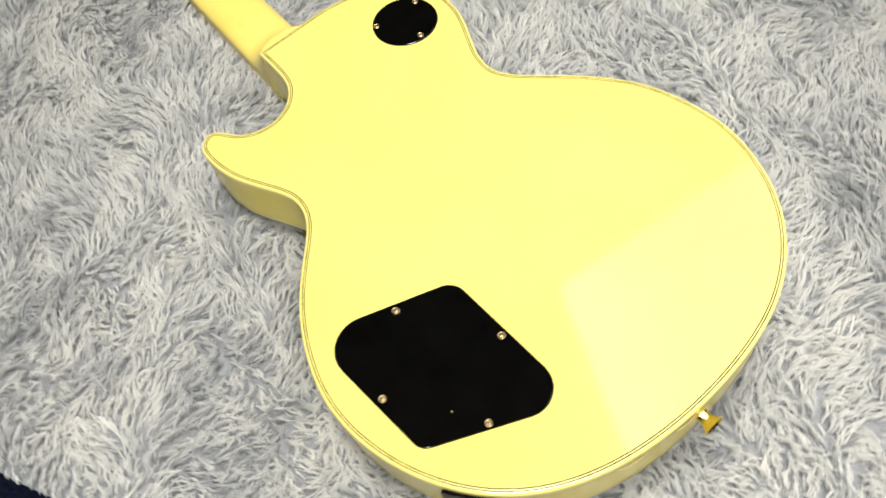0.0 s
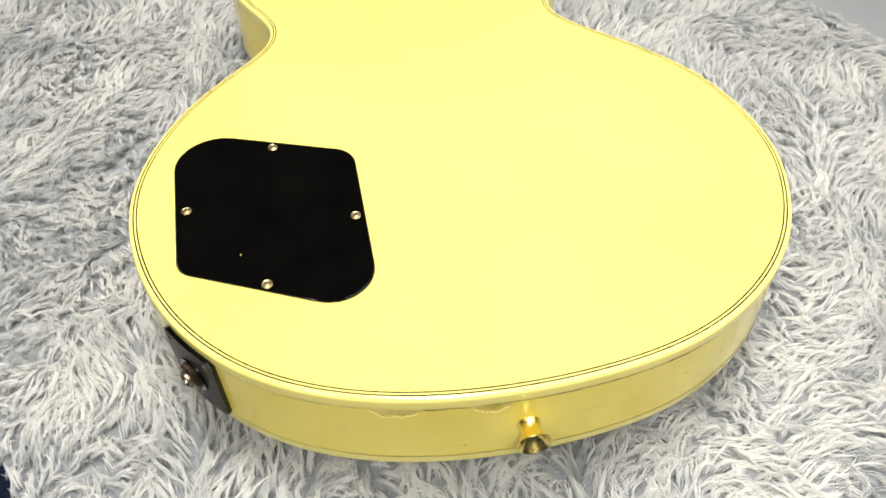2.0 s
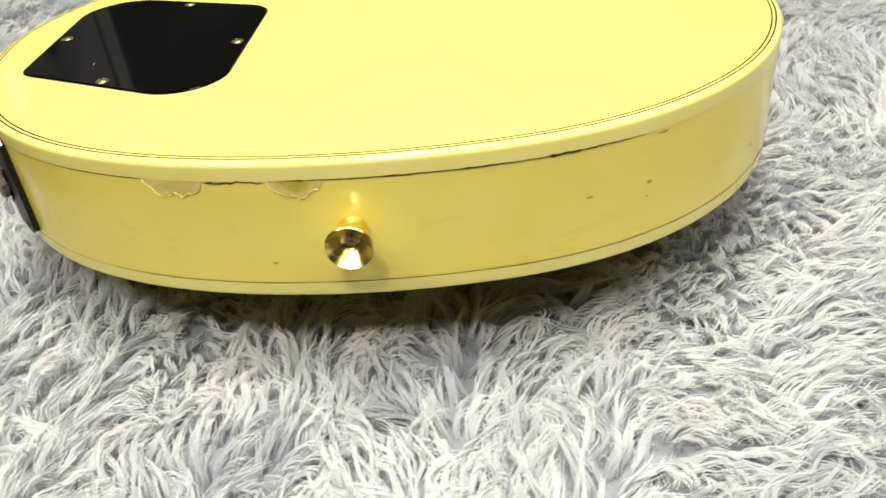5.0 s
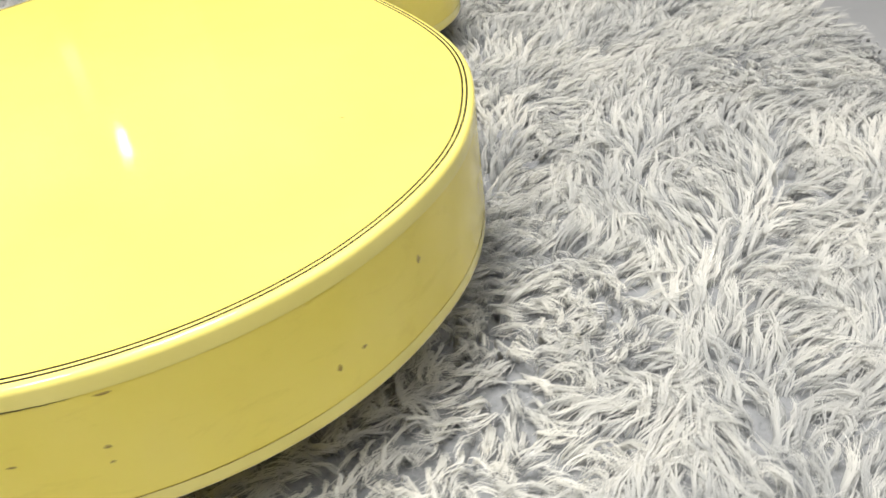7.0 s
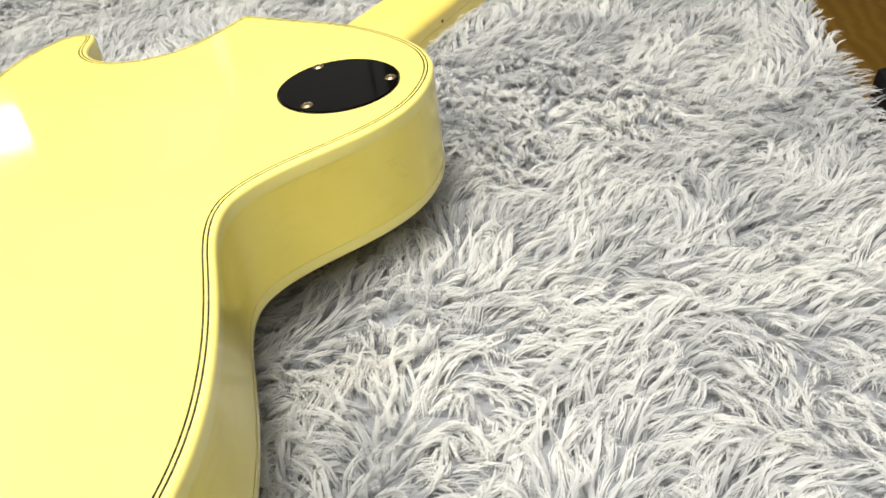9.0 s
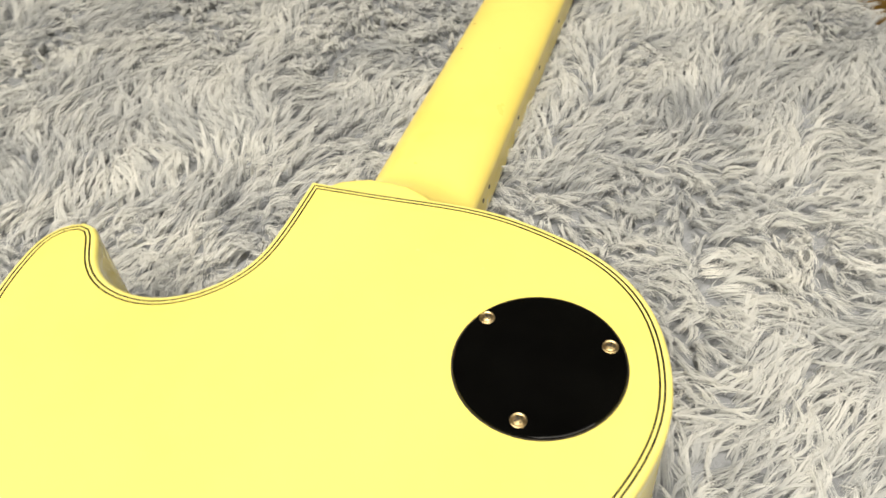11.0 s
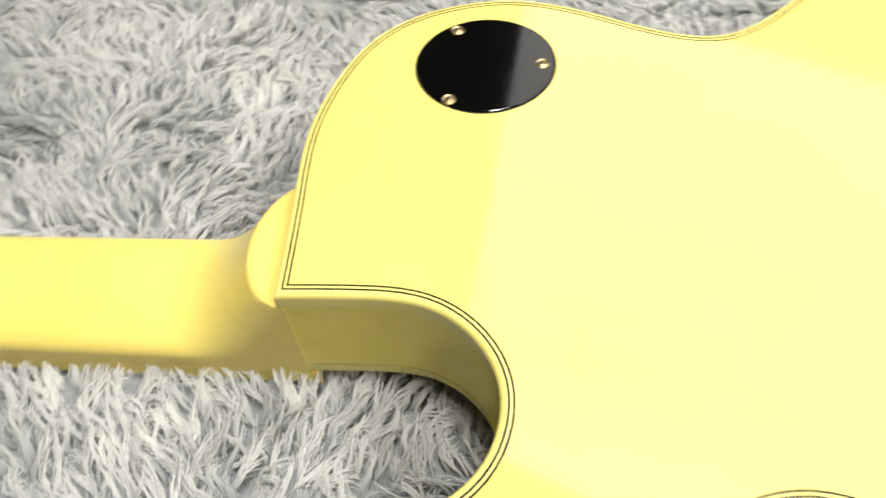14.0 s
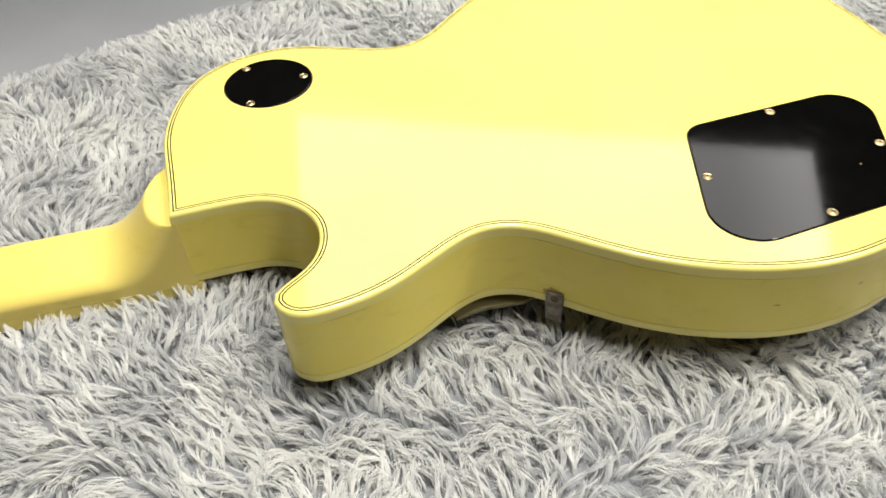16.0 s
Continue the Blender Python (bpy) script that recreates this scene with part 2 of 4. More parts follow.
# ---- the setting ----
def wall_piece(name, lo, hi, mat, label, category):
    ob = to_object(name, box(lo, hi), mat)
    ob.matrix_world = ROOM
    return tagged(ob, label, category, kind="structure")


FLOOR_Z, CEIL_Z, WEST, EAST, SOUTH, NORTH = -0.75, 1.9, -2.0, 1.9, -2.2, 2.1
wall_piece("floor", (WEST, SOUTH, FLOOR_Z - 0.1), (EAST, NORTH, FLOOR_Z), CARPET, "dark navy blue short-pile carpet floor", "floor")
wall_piece("ceiling", (WEST, SOUTH, CEIL_Z), (EAST, NORTH, CEIL_Z + 0.1), CEILING, "dark matt painted ceiling", "ceiling")
wall_piece("wall_east", (EAST, SOUTH - 0.1, FLOOR_Z - 0.1), (EAST + 0.1, NORTH + 0.1, CEIL_Z + 0.1), WALL, "plain near-black painted wall", "wall")
wall_piece("wall_west", (WEST - 0.1, SOUTH - 0.1, FLOOR_Z - 0.1), (WEST, NORTH + 0.1, CEIL_Z + 0.1), WALL, "plain near-black painted wall", "wall")
wall_piece("wall_south", (WEST, SOUTH - 0.1, FLOOR_Z - 0.1), (EAST, SOUTH, CEIL_Z + 0.1), WALL, "plain near-black painted wall", "wall")
wall_piece("wall_north", (WEST, NORTH, FLOOR_Z - 0.1), (EAST, NORTH + 0.1, CEIL_Z + 0.1), WALL, "plain near-black painted wall", "wall")


def thing(name, m, label, category, group=""):
    e = new(name)
    e.empty_display_size = 0.05
    e.matrix_world = m
    return tagged(e, label, category, group)


# ---- table under the rug ----
RUG_W, RUG_E, RUG_S, RUG_N = -0.178, 0.495, -0.36, 1.02
ASKEW = [(0.10, 0.0), (0.25, 0.014), (0.40, 0.030), (0.55, 0.034)]   # the west edge runs slightly outward: y, how far
PILE = 0.018                                   # depth of the pile below its mean top, z = 0
TOP_Z = -PILE - 0.004
table = thing("table", ROOM @ pose(0.15, 0.33, FLOOR_Z), "plain wooden table covered by the shaggy rug", "table")
TX, TY, TZ = 0.15, 0.33, FLOOR_Z
part("tabletop", box((RUG_W + 0.012 - TX, RUG_S + 0.012 - TY, TOP_Z - 0.03 - TZ), (RUG_E - 0.012 - TX, RUG_N - 0.012 - TY, TOP_Z - TZ), 0.003), TABLE, table)
for sx in (RUG_W + 0.05, RUG_E - 0.05):
    for sy in (RUG_S + 0.08, RUG_N - 0.08):
        part("leg", box((sx - 0.025 - TX, sy - 0.025 - TY, 0), (sx + 0.025 - TX, sy + 0.025 - TY, TOP_Z - 0.03 - TZ), 0.004), TABLE, table)


# ---- shaggy rug ----
def stretched(x, y):
    """x moved outward where the rug's west edge is drawn askew."""
    pull = np.interp(y, [p[0] for p in ASKEW], [p[1] for p in ASKEW])
    return x - pull * np.clip((0.05 - x) / (0.05 - RUG_W), 0, 1.2)


def fur_mesh():
    """Curled locks that lie along a swirling grain over short underfur; each strand is a thin tapered blade."""
    g = np.random.default_rng(7)
    step = 0.0043
    nx, ny = int((RUG_E - RUG_W) / step), int((RUG_N - RUG_S) / step)
    cx, cy = np.meshgrid(RUG_W + (np.arange(nx) + 0.5) * step, RUG_S + (np.arange(ny) + 0.5) * step)
    c = np.stack([cx.ravel(), cy.ravel()], 1) + g.uniform(-0.75, 0.75, (nx * ny, 2)) * step
    c = np.clip(c, (RUG_W, RUG_S), (RUG_E, RUG_N))

    def waves(p, lengths, seed):
        q = np.random.default_rng(seed)
        out = np.zeros(len(p))
        for l in lengths:
            for _ in range(4):
                a, f = q.uniform(0, 2 * math.pi), q.uniform(0, 2 * math.pi)
                out += np.sin((p[:, 0] * math.cos(a) + p[:, 1] * math.sin(a)) * 2 * math.pi / l + f) * 0.5
        return out

    # tufts: neighbouring wisps share their lie and lean together
    gap = 0.0088
    mx, my = int((RUG_E - RUG_W) / gap) + 1, int((RUG_N - RUG_S) / gap) + 1
    tx, ty = np.meshgrid(RUG_W + np.arange(mx) * gap, RUG_S + np.arange(my) * gap)
    tc = np.stack([tx.ravel(), ty.ravel()], 1) + g.uniform(-0.55, 0.55, (mx * my, 2)) * gap
    own = np.concatenate([np.argmin(((c[i:i + 1500, None] - tc[None]) ** 2).sum(2), 1) for i in range(0, len(c), 1500)])
    lay = 0.75 * waves(tc, (0.34, 0.19), 3) + 0.6 * waves(tc, (0.095, 0.06), 4) + g.normal(0, 0.30, len(tc))
    curl = g.normal(0, 0.6, len(tc)) + 0.6 * waves(tc, (0.06,), 5)
    sway = g.normal(0, 0.30, len(tc))
    lift = np.clip(g.normal(1.0, 0.16, len(tc)) + 0.14 * waves(tc, (0.09, 0.05), 6), 0.5, 1.45)
    pale = 0.55 + 0.09 * waves(tc, (0.16, 0.07), 8) + g.normal(0, 0.09, len(tc))
    drawn = g.uniform(0.0, 0.35, len(tc))
    off = c - tc[own]
    aside = -off[:, 0] * np.sin(lay[own]) + off[:, 1] * np.cos(lay[own])
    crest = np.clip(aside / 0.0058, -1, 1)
    lay = lay[own] + g.normal(0, 0.20, len(c))
    curl = curl[own] + g.normal(0, 0.28, len(c))
    sway = sway[own] + g.normal(0, 0.25, len(c))
    lift = lift[own] * (1.04 - 0.26 * crest ** 2) * g.normal(1, 0.14, len(c))
    # tuft edges darkened too, for the shade in the gaps between tufts
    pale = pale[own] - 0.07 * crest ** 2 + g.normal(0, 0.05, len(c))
    rim_gap = np.minimum(np.minimum(c[:, 0] - RUG_W, RUG_E - c[:, 0]), np.minimum(c[:, 1] - RUG_S, RUG_N - c[:, 1]))
    long_ = g.uniform(0.0140, 0.0230, len(c)) * np.clip(0.6 + 0.4 * rim_gap / 0.03, 0.6, 1)
    fat = g.uniform(0.00042, 0.00085, len(c))
    pull = g.uniform(0.75, 1.0, len(c))
    far = (c[:, 1] < -0.24) | (c[:, 1] > 0.84)
    k = np.repeat(np.arange(len(c)), np.where(far, 5, 9))
    n = len(k)
    under = g.random(n) < 0.15
    across = g.normal(0, 1, n) * fat[k] * np.where(under, 1.6, 1.0)
    along = g.normal(0, 0.0010, n)
    theta = lay[k] + np.where(under, g.normal(0, 0.3, n), g.normal(0, 0.04, n))
    length = long_[k] * g.uniform(0.75, 1.08, n) * np.where(under, 0.65, 1.0)
    rise = lift[k] * g.uniform(0.95, 1.05, n) * np.where(under, 0.75, 1.0)
    # short under strands a step darker, as shade low in the pile
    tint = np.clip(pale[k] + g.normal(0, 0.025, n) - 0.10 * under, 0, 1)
    bend = curl[k] + g.normal(0, 0.07, n)
    segs = 4
    half = np.array([0.9, 1.1, 0.9, 0.5]) * 0.00022
    half = half[None] * (np.where(far, 1.5, 1.0)[k] * g.uniform(0.65, 1.35, n))[:, None]
    roll = g.normal(0, 0.30, n)
    slope = np.radians([72, 42, 12, -10])
    fwd = np.stack([np.cos(theta), np.sin(theta)], 1)
    nrm0 = np.stack([-np.sin(theta), np.cos(theta)], 1)
    xy = c[k] + fwd * along[:, None] + nrm0 * across[:, None] * 1.1
    heap = 0.011 * np.exp(-((c[:, 0] - 0.17) ** 2 + (c[:, 1] - 0.48) ** 2) / 0.17 ** 2) - 0.003 * np.exp(-((c[:, 0] - 0.05) ** 2 + (c[:, 1] + 0.05) ** 2) / 0.13 ** 2) + 0.006 * np.exp(-((c[:, 0] - 0.115) ** 2 + (c[:, 1] - 0.415) ** 2) / 0.05 ** 2)
    z = -PILE + 0.0060 + heap[k]
    verts = np.zeros((n, 2 * segs + 1, 3), np.float32)
    tips = np.zeros((n, 2 * segs + 1), np.float32)
    nap = np.zeros((n, 2 * segs + 1, 3), np.float32)
    bulge = crest[k] * 0.42 + np.clip(across / fat[k], -1.5, 1.5) * 0.12
    for i in range(segs + 1):
        s = i / segs
        ang = theta + bend * 1.5 * s ** 1.4 + sway[k] * math.sin(2 * math.pi * s)
        side = np.stack([-np.sin(ang) * np.cos(roll), np.cos(ang) * np.cos(roll), np.sin(roll)], 1)
        # grey roots, darkened further for the shade deep in the pile
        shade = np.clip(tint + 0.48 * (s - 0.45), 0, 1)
        p = np.concatenate([xy, z[:, None]], 1)
        tilt = np.clip(slope[min(i, segs - 1)] * rise, -0.6, 1.35)
        face = np.stack([-np.sin(tilt) * np.cos(ang) * 0.5 - np.sin(ang) * bulge, -np.sin(tilt) * np.sin(ang) * 0.5 + np.cos(ang) * bulge, 0.5 + 0.5 * np.cos(tilt)], 1)
        nap[:, 2 * i:2 * i + 2] = face[:, None]
        if i < segs:
            round_ = np.stack([-np.sin(ang), np.cos(ang), 0 * ang], 1) * 0.12
            nap[:, 2 * i] -= round_
            nap[:, 2 * i + 1] += round_
        if i < segs:
            w_ = half[:, i:i + 1]
            verts[:, 2 * i], verts[:, 2 * i + 1] = p - side * w_, p + side * w_
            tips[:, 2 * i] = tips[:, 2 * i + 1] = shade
            el = np.clip(slope[i] * rise, -0.6, 1.35)
            d = length / segs
            close = ((across * pull[k] * 1.1 + (aside * drawn[own])[k]) / segs)[:, None]
            xy = xy + np.stack([np.cos(ang), np.sin(ang)], 1) * (d * np.cos(el))[:, None] - np.stack([-np.sin(ang), np.cos(ang)], 1) * close
            z = np.maximum(z + d * np.sin(el), -PILE + 0.0085 + heap[k])
        else:
            verts[:, 2 * segs] = p
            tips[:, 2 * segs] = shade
    verts[:, :, 0] = stretched(verts[:, :, 0], verts[:, :, 1])
    nv, quad = 2 * segs + 1, []
    for i in range(segs - 1):
        quad += [2 * i, 2 * i + 1, 2 * i + 3, 2 * i + 2]
    quad += [2 * segs - 2, 2 * segs - 1, 2 * segs]
    loops = ((np.arange(n) * nv)[:, None] + np.array(quad)[None]).astype(np.int32).ravel()
    starts = ((np.arange(n) * len(quad))[:, None] + (np.arange(segs) * 4)[None]).astype(np.int32).ravel()
    me = bpy.data.meshes.new("fur")
    me.vertices.add(n * nv)
    me.vertices.foreach_set("co", verts.ravel())
    me.loops.add(len(loops))
    me.loops.foreach_set("vertex_index", loops)
    me.polygons.add(len(starts))
    me.polygons.foreach_set("loop_start", starts)
    me.polygons.foreach_set("use_smooth", np.ones(len(starts), bool))
    me.update(calc_edges=True)
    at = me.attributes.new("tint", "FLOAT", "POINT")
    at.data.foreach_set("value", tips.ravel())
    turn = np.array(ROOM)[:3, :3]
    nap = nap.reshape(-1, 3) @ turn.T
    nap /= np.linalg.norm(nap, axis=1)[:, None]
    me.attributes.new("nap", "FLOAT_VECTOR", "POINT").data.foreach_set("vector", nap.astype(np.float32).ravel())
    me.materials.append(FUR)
    return me


def underfur():
    """The dense short wool below the locks, in soft waves."""
    bm = bmesh.new()
    nx, ny = 94, 197
    grid = []
    for j in range(ny + 1):
        y = RUG_S + (RUG_N - RUG_S) * j / ny
        row = []
        for i in range(nx + 1):
            x = RUG_W + (RUG_E - RUG_W) * i / nx
            edge_ = min(i, nx - i, j, ny - j)
            h = 0.011 * math.exp(-((x - 0.17) ** 2 + (y - 0.48) ** 2) / 0.17 ** 2) - 0.003 * math.exp(-((x - 0.05) ** 2 + (y + 0.05) ** 2) / 0.13 ** 2) + 0.006 * math.exp(-((x - 0.115) ** 2 + (y - 0.415) ** 2) / 0.05 ** 2)
            lump = 0.0009 * math.sin(x * 310 + 2 * math.sin(y * 95)) + 0.0009 * math.sin(y * 270 + 2 * math.sin(x * 120))
            row.append(bm.verts.new((float(stretched(x, y)), y, -PILE + 0.0015 + (0.0040 + h + lump) * min(1, edge_ / 3))))
        grid.append(row)
    for a, b in zip(grid, grid[1:]):
        for i in range(nx):
            bm.faces.new((a[i], a[i + 1], b[i + 1], b[i]))
    return bm


rug = thing("rug", ROOM, "shaggy pale grey faux fur rug spread over the table", "rug")
bm = bmesh.new()
for z in (-PILE - 0.0035, -PILE + 0.001):
    for y in [RUG_S] + [p[0] for p in ASKEW] + [RUG_N]:
        for x in (RUG_W, 0.05, RUG_E):
            bm.verts.new((float(stretched(x, y)), y, z))
bm.verts.ensure_lookup_table()
for k in (0, 18):
    for j in range(5):
        for i in range(2):
            a = k + 3 * j + i
            bm.faces.new([bm.verts[v] for v in ((a, a + 1, a + 4, a + 3) if k else (a, a + 3, a + 4, a + 1))])
ring = [0, 1, 2, 5, 8, 11, 14, 17, 16, 15, 12, 9, 6, 3]
for a, b in zip(ring, ring[1:] + ring[:1]):
    bm.faces.new([bm.verts[v] for v in (a, b, b + 18, a + 18)])
part("backing", bm, BACKING, rug)
part("underfur", underfur(), UNDERFUR, rug, "dense short grey wool, darkened for shade between the locks", smooth=True)
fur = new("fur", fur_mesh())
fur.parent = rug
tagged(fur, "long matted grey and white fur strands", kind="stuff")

# ---- guitar ----
guitar = thing("guitar", LIE, "cream yellow solid-body electric guitar lying face down on the fur rug", "guitar")
BACK, SIDE_TOP, SIDE_LOW, FRONT = 0.1, 0.0936, 0.0560, 0.0504
OUT = 2.3                                      # from the outer dark line to the rim, in mm
OUTLINE = spline([(-24.5, 430.9), (11.7, 432.9), (45.2, 434.1), (71.7, 429), (92.9, 420), (108.7, 405.2), (117.3, 387.1), (120.6, 367.5), (117.5, 347.2), (108.6, 324.3),
                  (99.9, 300.4), (99.4, 283.5), (108, 267.6), (125.1, 249.9), (150.2, 223.3), (169.4, 195), (180.9, 159.9), (183.7, 128.6), (178.3, 99.2), (164.5, 67.6),
                  (139.8, 38.3), (104.9, 16.1), (60.1, 3.6), (10, -0.4), (-40.1, 5.2), (-83.2, 22.7), (-117, 54.3), (-138.1, 95.5), (-144.9, 139.8), (-138.5, 175),
                  (-119.4, 215.5), (-96.7, 245), (-81.6, 268.1), (-79.3, 284.7), (-88.7, 308.2), (-104.3, 337.6), (-110.1, 363.5), (-107.2, 379.9), (-99.9, 384.3), (-87.7, 372.6),
                  (-70.9, 360.5), (-53.5, 359.3), (-36.2, 368.4), (-25.6, 385), (-23.5, 406.1), (-24.5, 430.9)], 321)[:-1]


def offset(d):
    """The outline moved outwards by d mm, mitred at its corners, in metres."""
    p = OUTLINE
    e1, e2 = p - np.roll(p, 1, 0), np.roll(p, -1, 0) - p
    n1, n2 = [np.stack([-e[:, 1], e[:, 0]], 1) / np.linalg.norm(e, axis=1)[:, None] for e in (e1, e2)]
    n = n1 + n2
    n /= np.maximum((n * n1).sum(1), 0.5)[:, None]
    return (p + n * d) / 1000


NRIM = len(OUTLINE)


def rim_rings(levels, close_first=False, close_last=False, bm=None):
    """Bands between copies of the outline at (offset mm, z)."""
    bm = bm or bmesh.new()
    rings = [[bm.verts.new((x, y, z)) for x, y in offset(d)] for d, z in levels]
    for a, b in zip(rings, rings[1:]):
        for i in range(NRIM):
            j = (i + 1) % NRIM
            bm.faces.new((a[i], a[j], b[j], b[i]))
    if close_first:
        bm.faces.new(rings[0])
    if close_last:
        bm.faces.new(rings[-1])
    return bm


def back_panel():
    bm = bmesh.new()
    bm.faces.new([bm.verts.new((x, y, BACK)) for x, y in offset(-2.15)])
    return bm


part("back_panel", back_panel(), LACQUER, guitar)
part("inner_purfling", rim_rings([(-2.15, BACK), (-1.43, BACK)]), PURFLING, guitar, "thin black inlaid line")
part("pale_purfling", rim_rings([(-1.43, BACK), (-0.67, BACK)]), BINDING, guitar)
part("outer_purfling", rim_rings([(-0.67, BACK), (0.05, BACK)]), PURFLING, guitar, "thin black inlaid line")
edge = [(0.05, BACK)] + [(OUT - 2.0 + 2.0 * math.sin(a), BACK - 2.2e-3 * (1 - math.cos(a))) for a in np.linspace(0, math.pi / 2, 7)]
part("back_binding", rim_rings(edge + [(OUT, SIDE_TOP)]), BINDING, guitar, "yellowed cream plastic binding", smooth=True)
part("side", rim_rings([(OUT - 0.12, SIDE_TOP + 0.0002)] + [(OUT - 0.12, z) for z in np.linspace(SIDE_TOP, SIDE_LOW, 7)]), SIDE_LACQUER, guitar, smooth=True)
low = [(OUT, SIDE_LOW)] + [(OUT - 1.2 + 1.2 * math.cos(a), FRONT + 1.2e-3 * (1 - math.sin(a))) for a in np.linspace(0, math.pi / 2, 5)]
part("front_binding", rim_rings(low), BINDING, guitar, "yellowed cream plastic binding", smooth=True)


def front_top():
    """The carved top: it swells towards the rug inside the rim."""
    bm = rim_rings([(OUT - 1.2, FRONT), (-6, FRONT), (-10, FRONT - 0.001)])
    ring = [v for v in bm.verts if abs(v.co.z - (FRONT - 0.001)) < 1e-6]
    cen = Vector((0.018, 0.2, 0))
    last = ring
    for k, dz in ((0.8, 0.005), (0.6, 0.009), (0.35, 0.0115)):
        nxt = [bm.verts.new((cen.x + (v.co.x - cen.x) * k, cen.y + (v.co.y - cen.y) * k, FRONT - 0.001 - dz)) for v in ring]
        for i in range(NRIM):
            j = (i + 1) % NRIM
            bm.faces.new((last[i], last[j], nxt[j], nxt[i]))
        last = nxt
    bm.faces.new(last)
    return bm


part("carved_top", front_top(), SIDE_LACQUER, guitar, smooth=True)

RIM = offset(OUT - 0.12)
RIM_S = np.concatenate([[0], np.cumsum(np.linalg.norm(np.diff(np.vstack([RIM, RIM[:1]]), axis=0), axis=1))])


def rim_at(x, y):
    """The arc length of the rim point nearest to (x, y)."""
    a, b = RIM, np.roll(RIM, -1, 0)
    d = b - a
    t = np.clip((((x, y) - a) * d).sum(1) / (d * d).sum(1), 0, 1)
    k = int(np.argmin(((a + t[:, None] * d - (x, y)) ** 2).sum(1)))
    return RIM_S[k] + t[k] * (RIM_S[k + 1] - RIM_S[k])


def rim_point(s, z, out=0.0):
    s = s % RIM_S[-1]
    closed = np.vstack([RIM, RIM[:1]])
    p = [np.interp(s, RIM_S, closed[:, i]) for i in (0, 1)]
    q = [np.interp((s + 0.002) % RIM_S[-1], RIM_S, closed[:, i]) for i in (0, 1)]
    t = np.array([q[0] - p[0], q[1] - p[1]])
    t /= np.linalg.norm(t)
    return Vector((p[0] - t[1] * out, p[1] + t[0] * out, z))


def rim_frame(s, z, out=0.0):
    """A pose on the rim: x along it, z outwards, y down towards the rug or up."""
    o = rim_point(s, z, out)
    t = (rim_point(s + 0.002, z) - rim_point(s - 0.002, z)).normalized()
    zn = Vector((-t.y, t.x, 0))
    yv = zn.cross(t)
    return Matrix(((t.x, yv.x, zn.x, o.x), (t.y, yv.y, zn.y, o.y), (t.z, yv.z, zn.z, o.z), (0, 0, 0, 1)))


def seam(name, s0, s1, z, width, wander, mat, seed, steps, label=""):
    """A crack of uneven width along the rim."""
    g = random.Random(seed)
    bm = bmesh.new()
    last, dz, body = None, 0.0, 0.4
    for i in range(steps + 1):
        f = i / steps
        dz = 0.7 * dz + g.uniform(-1, 1) * wander
        body = 0.8 * body + 0.2 * g.random() * (2.4 if g.random() < 0.12 else 0.9)
        half = width * (0.25 + 1.3 * body) * min(1, 8 * f + 0.15, 8 * (1 - f) + 0.15)
        s = s0 + (s1 - s0) * f
        now = [bm.verts.new(rim_point(s, z + dz + h, 0.00022)) for h in (half, -half)]
        if last:
            bm.faces.new((last[0], now[0], now[1], last[1]))
        last = now
    return part(name, bm, mat, guitar, label)


S_TAIL_R, S_TAIL_L = rim_at(0.121, 0.020), rim_at(-0.098, 0.032)
S_MID = rim_at(0.004, -0.0025)
seam("binding_crack", S_TAIL_R, S_MID, SIDE_TOP, 0.00019, 0.00010, CRACK, 3, 160, "dark open crack under the binding")
seam("jagged_crack", S_MID, rim_at(-0.016, -0.0015), SIDE_TOP - 0.0004, 0.00024, 0.00030, CRACK, 4, 30, "jagged dark crack between the flakes")
seam("fine_crack", rim_at(-0.035, 0.002), rim_at(-0.073, 0.014), SIDE_TOP, 0.00012, 0.00007, CRACK, 13, 60, "fine dark crack under the binding")
seam("hair_crack", rim_at(-0.073, 0.014), S_TAIL_L, SIDE_TOP, 0.00008, 0.00012, HAIRLINE, 14, 50)
seam("wide_crack", rim_at(0.100, 0.011), rim_at(0.089, 0.007), SIDE_TOP, 0.00034, 0.0001, CRACK, 5, 24, "widest part of the crack")
seam("lower_crack", rim_at(0.168, 0.06), rim_at(-0.06, 0.01), SIDE_LOW, 0.00014, 0.00006, HAIRLINE, 6, 240)
seam("waist_hairline", rim_at(-0.150, 0.150), rim_at(-0.084, 0.272), SIDE_TOP - 0.0004, 0.00011, 0.00006, HAIRLINE, 8, 90)
seam("horn_hairline", rim_at(-0.114, 0.368), rim_at(-0.105, 0.345), SIDE_TOP - 0.0004, 0.00014, 0.00006, HAIRLINE, 9, 24)


